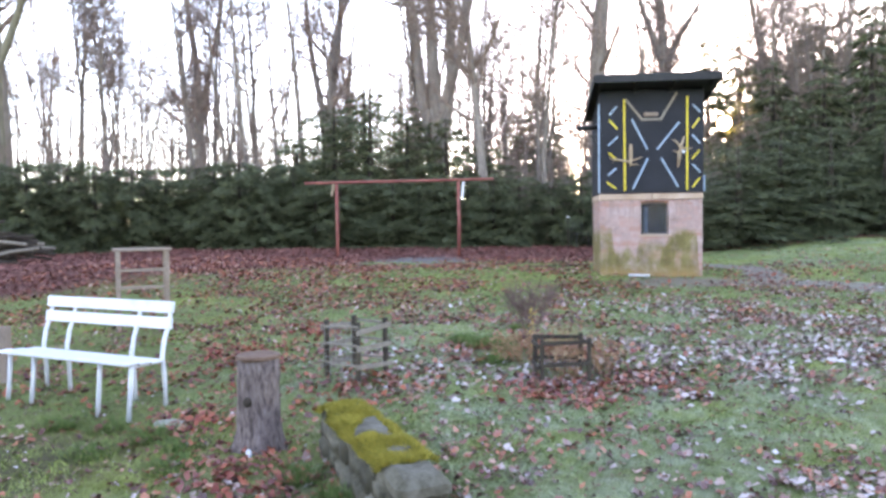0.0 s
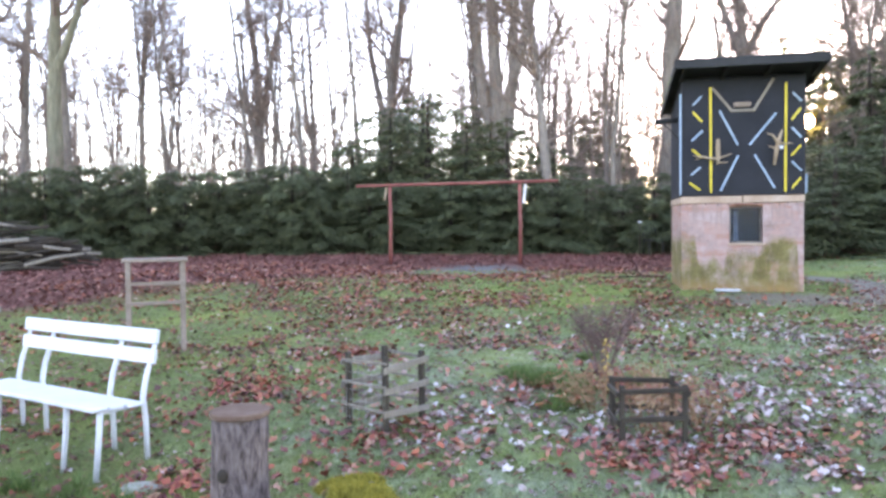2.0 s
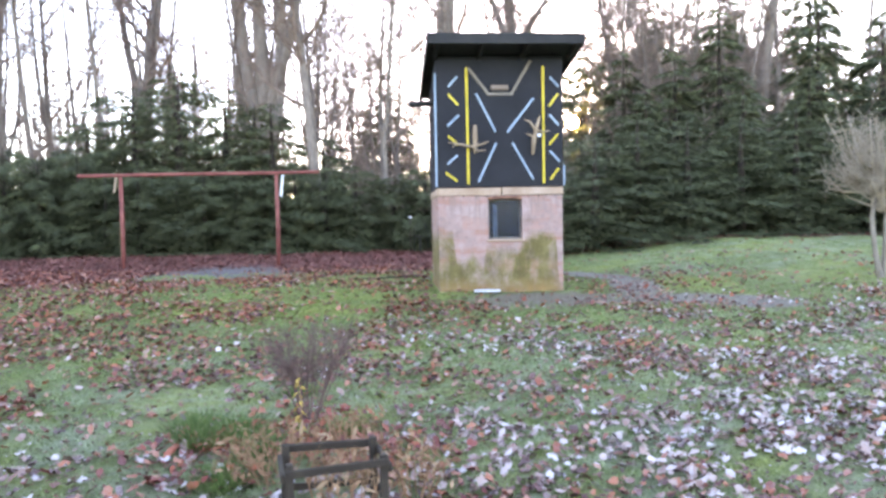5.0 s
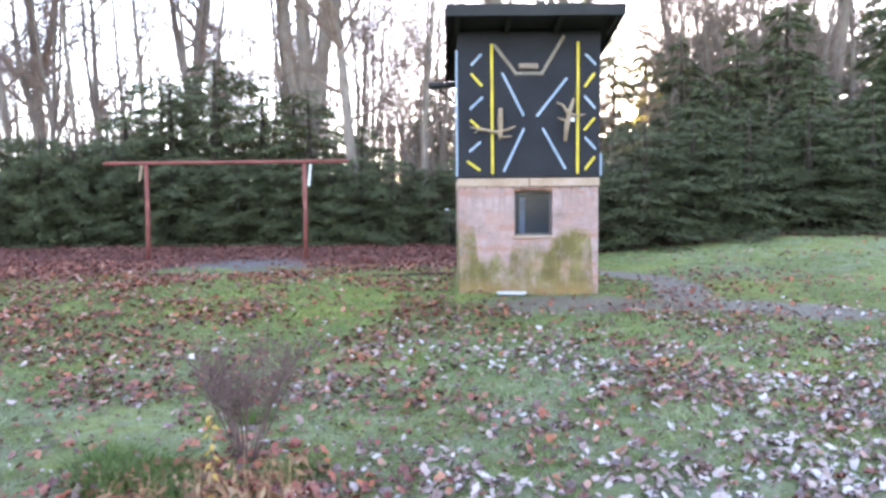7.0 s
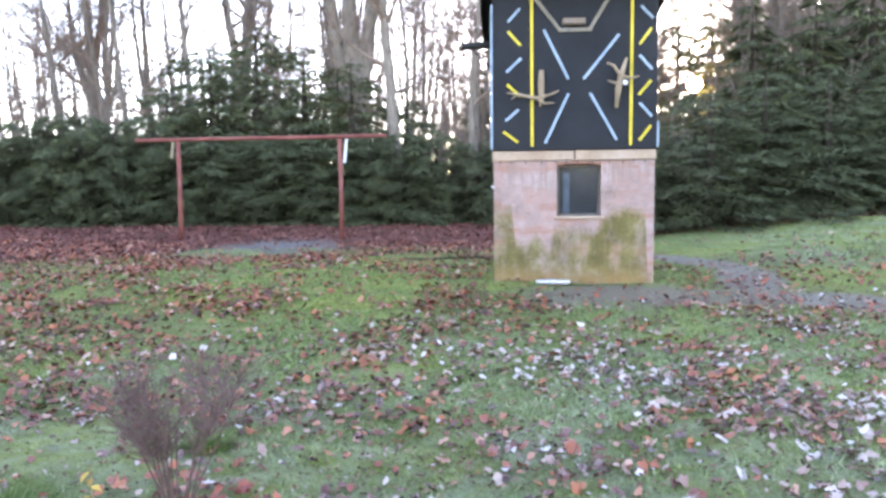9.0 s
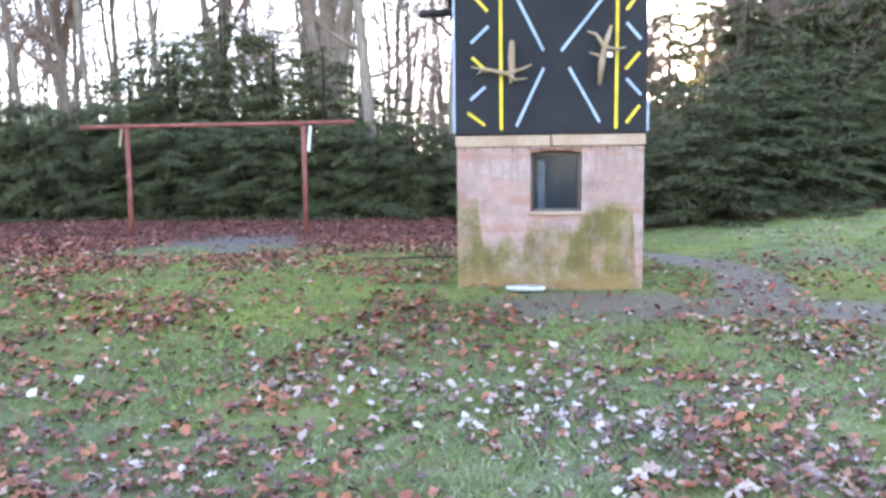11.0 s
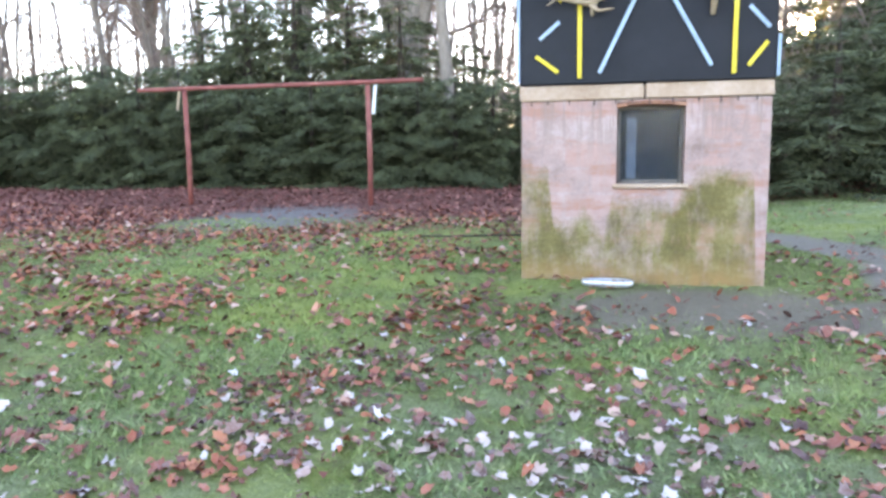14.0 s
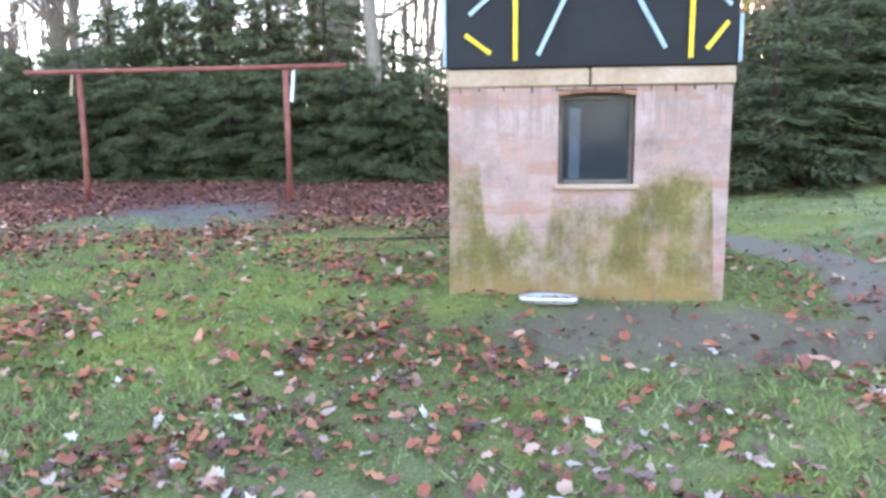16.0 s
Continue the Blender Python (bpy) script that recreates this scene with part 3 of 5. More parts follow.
    perch("perch", [([(1.90, 0.91, 0.05), (1.895, 0.75, 0.07), (1.90, 0.6, 0.06), (1.885, 0.5, 0.05)], [0.028, 0.038, 0.03, 0.012]),
                    ([(1.50, 0.655, 0.12), (1.66, 0.63, 0.09), (1.84, 0.595, 0.06), (2.0, 0.63, 0.09), (2.09, 0.665, 0.13)], [0.008, 0.017, 0.024, 0.016, 0.007]),
                    ([(1.86, 0.59, 0.06), (1.93, 0.53, 0.09), (2.04, 0.535, 0.12)], [0.018, 0.014, 0.006]),
                    ([(1.62, 0.635, 0.09), (1.55, 0.58, 0.12)], [0.011, 0.004])])
    perch("perch", [([(2.86, 1.03, 0.09), (2.81, 0.86, 0.06), (2.775, 0.68, 0.06), (2.757, 0.47, 0.04)], [0.016, 0.03, 0.036, 0.018]),
                    ([(2.63, 0.97, 0.12), (2.71, 0.95, 0.09), (2.80, 0.83, 0.06), (2.9, 0.8, 0.1), (2.99, 0.81, 0.14)], [0.008, 0.015, 0.026, 0.016, 0.008]),
                    ([(2.65, 0.77, 0.12), (2.77, 0.74, 0.07)], [0.008, 0.02])])
    part("tag", box((0.055, 0.006, 0.05), TP(2.845, 0.75, 0.1), Matrix.Rotation(0.2, 3, "Y"), 0.001), WHITE, t, "small white tag")


FRAMEPAINT = surface("old_frame_paint", [(0.25, (0.08, 0.065, 0.055)), (0.5, (0.16, 0.14, 0.125)), (0.75, (0.26, 0.24, 0.22))], 6, 40, 0.8, 0.5)
CLAYB = surface("clay_brick", [(0.25, (0.16, 0.07, 0.045)), (0.5, (0.28, 0.13, 0.085)), (0.75, (0.36, 0.20, 0.14))], 6, 40, 0.9, 0.6, vary=0.3)
build_tower()
# ---- red bar ----


def build_red_bar():
    xl, xr, y = -5.58, -2.0, 20.65
    t = thing("carpet_bar", pose((xl + xr) / 2, y, gzf((xl + xr) / 2, y)), "rust-red steel carpet-beating bar on two posts", "carpet bar")
    for x in (xl, xr):
        s = x - (xl + xr) / 2
        part("post", tubes_mesh("post", [([(s, 0, -0.3), (s + 0.01, 0, 1.0), (s, 0, 2.16)], [0.05, 0.047, 0.045], 10, True)]), REDPAINT, t)
    part("crossbar", tubes_mesh("crossbar", [([(-2.75, 0, 2.19), (-1.0, 0, 2.2), (1.0, 0, 2.205), (2.8, 0, 2.22)], 0.04, 10, True)]), REDPAINT, t)
    part("strap", box((0.05, 0.012, 0.5), (1.92, -0.05, 1.9), Matrix.Rotation(0.1, 3, "Y"), 0.002, 0.004), WHITE, t, "pale strap knotted to the bar")
    part("strap", box((0.04, 0.012, 0.35), (-1.9, -0.05, 1.97), Matrix.Rotation(0.15, 3, "Y"), 0.002, 0.004), DRIFT, t, "brown strap end")


build_red_bar()

# ---- bench ----


def build_bench():
    a = math.atan2(6.63 - 6.03, -4.85 + 3.15)
    rz = math.degrees(a) - 180
    t = thing("garden_bench", pose(-4.0, 6.15, -0.06, 0, 0, rz), "white-painted wooden slat bench on thin legs", "bench")
    L = 1.7
    for i, yy in enumerate((-0.16, -0.03, 0.10)):
        part("seat_slat", box((L, 0.12, 0.03), (0, yy - 0.1, 0.43 - 0.012 * i), None, 0.008), WHITE, t)
    for zz, yy in ((0.855, 0.2), (0.715, 0.175)):
        part("back_slat", box((L, 0.028, 0.105), (0, yy - 0.0, zz), Matrix.Rotation(-0.15, 3, "X"), 0.008), WHITE, t)
    for x in (-0.80, -0.46, 0.42, 0.80):
        part("front_leg", tubes_mesh("front_leg", [([(x, -0.27, -0.06), (x, -0.245, 0.2), (x, -0.23, 0.41)], [0.019, 0.02, 0.022], 8, True)]), WHITE, t)
        part("back_leg", tubes_mesh("back_leg", [([(x, 0.13, -0.06), (x, 0.12, 0.25), (x, 0.10, 0.43), (x, 0.13, 0.58), (x, 0.185, 0.72), (x, 0.225, 0.88)], [0.019, 0.02, 0.021, 0.02, 0.018, 0.015], 8, True)]), WHITE, t)
        part("seat_support", box((0.03, 0.36, 0.025), (x, -0.07, 0.395), None, 0.004), WHITE, t)


build_bench()

# ---- stump, low wall ----


def build_stump():
    x, y = -1.96, 5.02
    z = -0.1
    n, h = 40, 0.665
    vs, fs = [], []
    hs = np.array([-0.1, 0.0, 0.06, 0.14, 0.24, 0.34, 0.44, 0.54, 0.645])
    for hh in hs:
        for j in range(n):
            a = 2 * math.pi * j / n
            r = 0.142 + 0.045 * math.exp(-max(hh, 0) / 0.09) * (1 + 0.5 * math.cos(5 * a)) + 0.008 * math.cos(3 * a + 1)
            r += 0.008 * noise.noise(Vector((math.cos(a) * 9, math.sin(a) * 9, hh * 3))) + 0.007 * (j % 2) + 0.012 * noise.noise(Vector((math.cos(a) * 22, math.sin(a) * 22, hh * 9)))
            vs.append((r * math.cos(a), r * math.sin(a), hh))
    for i in range(len(hs) - 1):
        for j in range(n):
            fs.append((i * n + j, i * n + (j + 1) % n, (i + 1) * n + (j + 1) % n, (i + 1) * n + j))
    fs.append(tuple((len(hs) - 1) * n + j for j in range(n)))
    t = thing("tree_stump", pose(x, y, z), "upright bark-covered log stump with a rusty cap board", "stump")
    part("trunk", mesh_from("trunk", vs, fs, True), STUMPBARK, t)
    b = bmesh.new()
    bmesh.ops.create_cone(b, cap_ends=True, segments=24, radius1=0.163, radius2=0.158, depth=0.03)
    bmesh.ops.bevel(b, geom=b.edges[:], offset=0.005, segments=1, affect="EDGES")
    for v in b.verts:
        v.co *= 1 + 0.04 * noise.noise(v.co * 12)
    bmesh.ops.translate(b, vec=(0, 0, h), verts=b.verts)
    part("cap", b, CAPWOOD, t, "rusty brown round cap")
    knot = bmesh.new()
    bmesh.ops.create_icosphere(knot, subdivisions=2, radius=0.03)
    bmesh.ops.scale(knot, vec=(1, 0.6, 1.3), verts=knot.verts)
    bmesh.ops.translate(knot, vec=(-0.03, -0.15, 0.36), verts=knot.verts)
    part("knot", knot, DARKWOOD, t)


CAPWOOD = surface("cap_board", [(0.25, (0.07, 0.035, 0.025)), (0.5, (0.14, 0.08, 0.055)), (0.75, (0.22, 0.16, 0.12))], 8, 40, 0.85, 0.5)
build_stump()


def build_low_wall():
    a, b = Vector((-1.35, 5.06)), Vector((-0.66, 3.82))
    d = (b - a).normalized()
    s = Vector((-d.y, d.x))
    length = (b - a).length
    turn = math.atan2(d.y, d.x)
    base = -0.03
    t = thing("low_stone_wall", pose(a.x, a.y, base, 0, 0, math.degrees(turn)), "low garden wall of rough stones under yellow moss", "low wall")
    part("core", box((length, 0.22, 0.5), (length / 2, 0, -0.07), None, 0.03), MOSSY, t)
    r = random.Random(4)

    def stone(size, at, k):
        st = bmesh.new()
        bmesh.ops.create_cube(st, size=1.0)
        bmesh.ops.bevel(st, geom=st.edges[:], offset=0.16, segments=2, affect="EDGES")
        for v in st.verts:
            v.co += 0.10 * Vector(noise.noise_vector(v.co * 2.0 + Vector((k * 7.3, k * 1.7, k * 3.1))))
        bmesh.ops.scale(st, vec=size, verts=st.verts)
        bmesh.ops.rotate(st, matrix=Matrix.Rotation(r.uniform(-0.12, 0.12), 3, "Y"), verts=st.verts)
        bmesh.ops.translate(st, vec=at, verts=st.verts)
        for f in st.faces:
            f.smooth = True
        part("stone", st, RUBBLE, t)

    k = 0
    for side in (-1, 1):
        for row in range(3):
            u = r.uniform(-0.08, 0.0)
            while u < length:
                l = r.uniform(0.13, 0.3)
                stone((l, 0.11, r.uniform(0.13, 0.17)), (u + l / 2, side * (0.115 + r.uniform(-0.012, 0.02)), -0.18 + row * 0.14 + r.uniform(-0.015, 0.015)), k)
                u += l + 0.004
                k += 1
    for z in (-0.1, 0.06):
        stone((0.12, 0.30, 0.15), (-0.03, 0, z), k + int(z * 100))
    stone((0.14, 0.24, 0.34), (length + 0.05, -0.02, -0.02), k + 40)
    stone((0.10, 0.16, 0.28), (length + 0.03, -0.17, -0.08), k + 41)
    # flat cap stones, cushions of moss on most of them
    u = 0.0
    while u < length:
        l = r.uniform(0.34, 0.5)
        cap = bmesh.new()
        bmesh.ops.create_grid(cap, x_segments=10, y_segments=7, size=0.5)
        for v in cap.verts:
            edge = max(abs(v.co.x), abs(v.co.y)) * 2
            h = 0.035 - 0.05 * max(0, edge - 0.75) / 0.25 + 0.02 * noise.noise(Vector((v.co.x * 5 + u * 9, v.co.y * 5, 1)))
            v.co = Vector((v.co.x * (l + 0.03), v.co.y * 0.29 * (1 + 0.15 * noise.noise(Vector((v.co.x * 4 + u * 5, 0, 3)))), h))
        ext = bmesh.ops.extrude_face_region(cap, geom=cap.faces[:])
        bmesh.ops.translate(cap, vec=(0, 0, -0.05), verts=[v for v in ext["geom"] if isinstance(v, bmesh.types.BMVert)])
        bmesh.ops.recalc_face_normals(cap, faces=cap.faces)
        bmesh.ops.translate(cap, vec=(u + l / 2, 0, 0.21), verts=cap.verts)
        part("cap_stone", cap, RUBBLE, t)
        u += l + 0.01
    cushions(t, length)


def cushions(t, length):
    """Moss: short upright tufts packed into cushions along the top."""
    r = np.random.default_rng(9)
    n = 26000
    u, v = r.uniform(-0.05, length, n), r.uniform(-0.175, 0.175, n)
    keep = 0.5 + 0.5 * np.sin(5.0 * u + 1.2 + 3 * v) * np.sin(3.1 * u + 11 * v)
    bare = ((u - 0.66) / 0.24) ** 2 + ((v - 0.05) / 0.07) ** 2 < 1
    k = ((keep > 0.10) | (u > length * 0.72)) & ~bare
    u, v = u[k], v[k]
    n = len(u)
    z = 0.236 - 0.75 * np.clip(abs(v) - 0.13, 0, 1) + 0.02 * np.sin(9 * u + 4 * v) * np.sin(7 * u - 13 * v)
    p = np.stack([u, v, z], 1)
    a = r.random(n) * 2 * np.pi
    s = np.stack([np.cos(a), np.sin(a), 0 * a], 1) * 0.006
    l = np.stack([r.normal(0, 0.5, n), r.normal(0, 0.5, n) + np.sign(v) * 0.6 * (abs(v) > 0.12), r.uniform(0.5, 1.2, n)], 1) * 0.03
    tagged(part("moss", quads_mesh("moss", np.stack([p - s, p + s, p + l], 1)), MOSS, t, "thick yellow-green moss"), kind="stuff")


MOSS = leafy("yellow_moss", [(0.1, (0.10, 0.105, 0.022)), (0.45, (0.27, 0.235, 0.04)), (0.8, (0.48, 0.36, 0.07))], 5, 0.9, 0.1)
RUBBLE = surface("rubble_stone", [(0.25, (0.03, 0.028, 0.02)), (0.5, (0.085, 0.078, 0.055)), (0.75, (0.20, 0.185, 0.15))], 7, 40, 0.95, 0.8, vary=0.2)
build_low_wall()

# ---- plant cages ----


def build_open_cage():
    """A dark timber frame with two rails round dry stems."""
    t = thing("plant_cage", pose(0.29, 6.68, gzf(0.29, 6.68), 0, 0, 11), "dark mossy timber frame guarding dry stems", "plant cage")
    w, d, h = 0.43, 0.30, 0.40
    for x in (-w / 2, w / 2):
        for y in (-d / 2, d / 2):
            part("post", box((0.035, 0.035, h + 0.1), (x, y, h / 2 - 0.05), None, 0.004, 0.002), DARKWOOD, t)
    for z in (0.17, 0.365):
        for s in (-1, 1):
            part("rail", box((w + 0.04, 0.02, 0.035), (0, s * (d / 2 + 0.029), z), Matrix.Rotation(0.03 * s, 3, "Y"), 0.003, 0.002), DARKWOOD, t)
            part("rail", box((0.02, d + 0.02, 0.035), (s * (w / 2 + 0.029), 0, z - 0.03), None, 0.003, 0.002), DARKWOOD, t)


def build_slat_cage():
    t = thing("plant_guard", pose(-1.67, 6.81, gzf(-1.67, 6.81), 0, 0, -28), "weathered post and slat plant guard with wire", "plant guard")
    w, d, h = 0.40, 0.40, 0.55
    for x in (-w / 2, w / 2):
        for y in (-d / 2, d / 2):
            part("post", box((0.04, 0.04, h + 0.1), (x, y, h / 2 - 0.05), None, 0.004, 0.002), DARKWOOD, t)
    for i, z in enumerate((0.12, 0.3, 0.47)):
        part("slat", box((0.018, d + 0.1, 0.05), (w / 2 + 0.03, 0, z), Matrix.Rotation(0.06 * (i - 1), 3, "X"), 0.003, 0.002), GREYWOOD, t)
        part("slat", box((0.018, d + 0.1, 0.05), (-w / 2 - 0.03, 0, z), Matrix.Rotation(0.05 * (1 - i), 3, "X"), 0.003, 0.002), GREYWOOD, t)
        for side in (-1, 1):
            part("slat", box((w + 0.08, 0.012, 0.02), (0, side * (d / 2 + 0.03), z + 0.03), Matrix.Rotation(0.03 * (i - 1) * side, 3, "Y"), 0.003, 0.002), GREYWOOD, t)
    wires = []
    for z in np.arange(0.06, 0.5, 0.07):
        wires.append(([(-w / 2, -d / 2 - 0.022, z), (0, -d / 2 - 0.035, z), (w / 2, -d / 2 - 0.022, z)], 0.0016, 3, False))
    for x in np.arange(-w / 2, w / 2 + 0.01, 0.07):
        wires.append(([(x, -d / 2 - 0.026, 0.02), (x, -d / 2 - 0.026, 0.5)], 0.0016, 3, False))
    part("wire_front", tubes_mesh("wire_front", wires), WIRE, t, "bent galvanised wire")


build_open_cage()
build_slat_cage()


def build_rack():
    x, y = -5.0, 8.85
    t = thing("wooden_rack", pose(x, y, gzf(x, y), 0, 0, 33), "open rack of raw boards with three rails", "rack")
    w, h = 0.58, 1.04
    for s in (-1, 1):
        for yy in (-0.12, 0.12):
            part("post", box((0.055, 0.035, h + 0.1), (s * w / 2, yy, h / 2 - 0.05), None, 0.005, 0.002), RAWWOOD, t)
    part("top_board", box((w + 0.12, 0.34, 0.04), (0, 0, h + 0.022), None, 0.005, 0.002), RAWWOOD, t)
    for z in (0.58, 0.80):
        part("rail", box((w + 0.06, 0.022, 0.04), (0, -0.15, z), None, 0.004, 0.002), RAWWOOD, t)


build_rack()


def build_feeding_dish():
    x, y = 2.03, 13.74
    t = thing("feeding_dish", pose(x, y, gzf(x, y) + 0.01, 0, 0, -4), "long oval silvery feeding dish with two hollows", "feeding dish")
    vs, fs, n = [], [], 40
    prof = [(0.80, 0.0), (0.98, 0.012), (1.0, 0.045), (0.96, 0.05), (0.88, 0.044), (0.76, 0.02), (0.5, 0.014), (0.1, 0.016)]
    for sc, z in prof:
        for j in range(n):
            a = 2 * math.pi * j / n
            c, s = math.cos(a), math.sin(a)
            vs.append((0.2 * sc * abs(c) ** 0.6 * (1 if c > 0 else -1), 0.085 * sc * abs(s) ** 0.7 * (1 if s > 0 else -1), z))
    for i in range(len(prof) - 1):
        for j in range(n):
            fs.append((i * n + j, i * n + (j + 1) % n, (i + 1) * n + (j + 1) % n, (i + 1) * n + j))
    fs.append(tuple(range(n))[::-1])
    fs.append(tuple((len(prof) - 1) * n + j for j in range(n)))
    part("tray", mesh_from("tray", vs, fs, True), TIN, t)
    part("divider", box((0.1, 0.12, 0.02), (0, 0, 0.03), None, 0.006), TIN, t)
    food = bmesh.new()
    r = random.Random(2)
    for _ in range(26):
        box((0.014, 0.012, 0.01), (r.uniform(0.0, 0.12), r.uniform(-0.04, 0.04), r.uniform(0.022, 0.045)), Euler((r.random(), r.random(), r.random())).to_matrix(), 0.002, 0, food)
    part("food", food, DRIFT, t, "crumbs of brown food")


build_feeding_dish()


def build_rod():
    """A thin pole lying in the grass, its end by the tower's wall."""
    a, b = Vector((-0.14, 16.39)), Vector((1.3, 16.58))
    pts = [(*(a + (b - a) * f), gzf(*(a + (b - a) * f)) + 0.03) for f in np.linspace(0, 1, 9)]
    t = thing("garden_pole", pose(0, 0, 0), "thin weathered pole lying in the grass", "pole")
    part("pole", tubes_mesh("pole", [(pts, np.linspace(0.011, 0.014, 9), 8, True)]), DARKWOOD, t)


build_rod()
# ---- trees and hedge ----


def unit(v):
    return v / (np.linalg.norm(v) + 1e-9)


def spikes(r, p, d, length, rad):
    """Thin three-sided twigs that run out to a point: four corners each."""
    d = d / (np.linalg.norm(d, axis=1)[:, None] + 1e-9)
    a = np.cross(d, r.normal(0, 1, d.shape))
    a /= np.linalg.norm(a, axis=1)[:, None] + 1e-9
    b = np.cross(d, a)
    ring = [p + rad[:, None] * (math.cos(w) * a + math.sin(w) * b) for w in (0, 2.094, 4.189)]
    return np.stack(ring + [p + d * length[:, None]], 1)


def wood_mesh(name, tubes, thorns):
    """Tubes and twigs joined into one smooth mesh."""
    vs, fs, k = [], [], 0
    for points, radii, sides, cap in tubes:
        v, f = tube(points, radii, sides, cap)
        vs.append(v)
        fs += [tuple(i + k for i in q) for q in f]
        k += len(v)
    for four in thorns:
        vs.append(four.reshape(-1, 3))
        for i in range(k, k + 4 * len(four), 4):
            fs += [(i, i + 1, i + 3), (i + 1, i + 2, i + 3), (i + 2, i, i + 3)]
        k += 4 * len(four)
    return mesh_from(name, np.concatenate(vs).tolist(), fs, True)


def bare_tree(seed, height, radius, forks=(), limbs=16, twigs=20, spread=0.62, low=0.3, lean=(0.0, 0.0), detail=1.0):
    """Meshes of a leafless tree: its trunk with forks, and its branches and twigs."""
    r = np.random.default_rng(seed)
    trunk, crown, thorns = [], [], []

    def grow(p, d, length, rad, level, bend):
        n = (11, 5, 3)[level]
        pts, dirs = [np.array(p)], [unit(np.array(d))]
        for i in range(n):
            nd = dirs[-1] + r.normal(0, bend, 3) + np.array([0, 0, 0.07 if level else 0.02])
            dirs.append(unit(nd))
            pts.append(pts[-1] + dirs[-1] * length / n)
        rads = rad * (1 - np.linspace(0, 1, n + 1) * (0.75 if level == 0 else 0.85))
        (trunk if level == 0 else crown).append((pts, rads, (10, 5, 3)[level], False))
        return np.array(pts), np.array(dirs), rads

    def sprout(pts, dirs, count, length):
        """Twigs along a branch, each with a few side twigs."""
        n = len(pts) - 1
        f = (0.12 + 0.88 * r.random(count)) * n * 0.999
        i = f.astype(int)
        p = pts[i] + (pts[i + 1] - pts[i]) * (f - i)[:, None]
        d = dirs[i] * 0.55 + r.normal(0, 0.5, (count, 3)) + np.array([0, 0, 0.22])
        ln = length * r.uniform(0.5, 1.3, count)
        thorns.append(spikes(r, p, d, ln, np.full(count, 0.014)))
        j = r.integers(0, count, count)
        dn = d[j] / (np.linalg.norm(d[j], axis=1)[:, None] + 1e-9)
        q = p[j] + dn * (ln[j] * r.uniform(0.2, 0.7, count))[:, None]
        thorns.append(spikes(r, q, dn + r.normal(0, 0.6, (count, 3)), ln[j] * 0.6, np.full(count, 0.011)))

    def branch(pts, dirs, rads, level, count, start):
        for _ in range(count):
            f = start + (1 - start) * r.random() ** 0.8
            i = min(int(f * (len(pts) - 1)), len(pts) - 2)
            p = pts[i] + (pts[i + 1] - pts[i]) * (f * (len(pts) - 1) - i)
            side = unit(np.cross(dirs[i], unit(r.normal(0, 1, 3))))
            d = unit(dirs[i] * (1 - spread) + side * spread * 1.25 + np.array([0, 0, 0.16]))
            length = height * (0.24, 0.11)[level - 1] * (1.15 - 0.6 * f) * r.uniform(0.5, 1.3)
            rr = min(rads[i] * 0.5, (0.07, 0.026)[level - 1] * height / 11) * r.uniform(0.7, 1.2)
            q = grow(p, d, length, max(rr, (0.03, 0.018)[level - 1]), level, (0.2, 0.22)[level - 1])
            if level == 1:
                branch(*q, 2, max(1, int(8 * detail * r.uniform(0.7, 1.3))), 0.2)
            sprout(q[0], q[1], max(2, int(twigs * (0.6 if level == 1 else 0.5))), height * 0.05)

    main = grow((0, 0, -0.3), (lean[0], lean[1], 1), height, radius, 0, 0.035)
    branch(*main, 1, limbs, low)
    for at, dx, dy, scale in forks:
        i = int(at * 11)
        q = grow(main[0][i], (dx, dy, 1), height * (1 - at) * scale, main[2][i] * 0.8, 0, 0.05)
        branch(*q, 1, int(limbs * 0.6), 0.25)
    return tubes_mesh("trunk", trunk), wood_mesh("crown", crown, thorns)


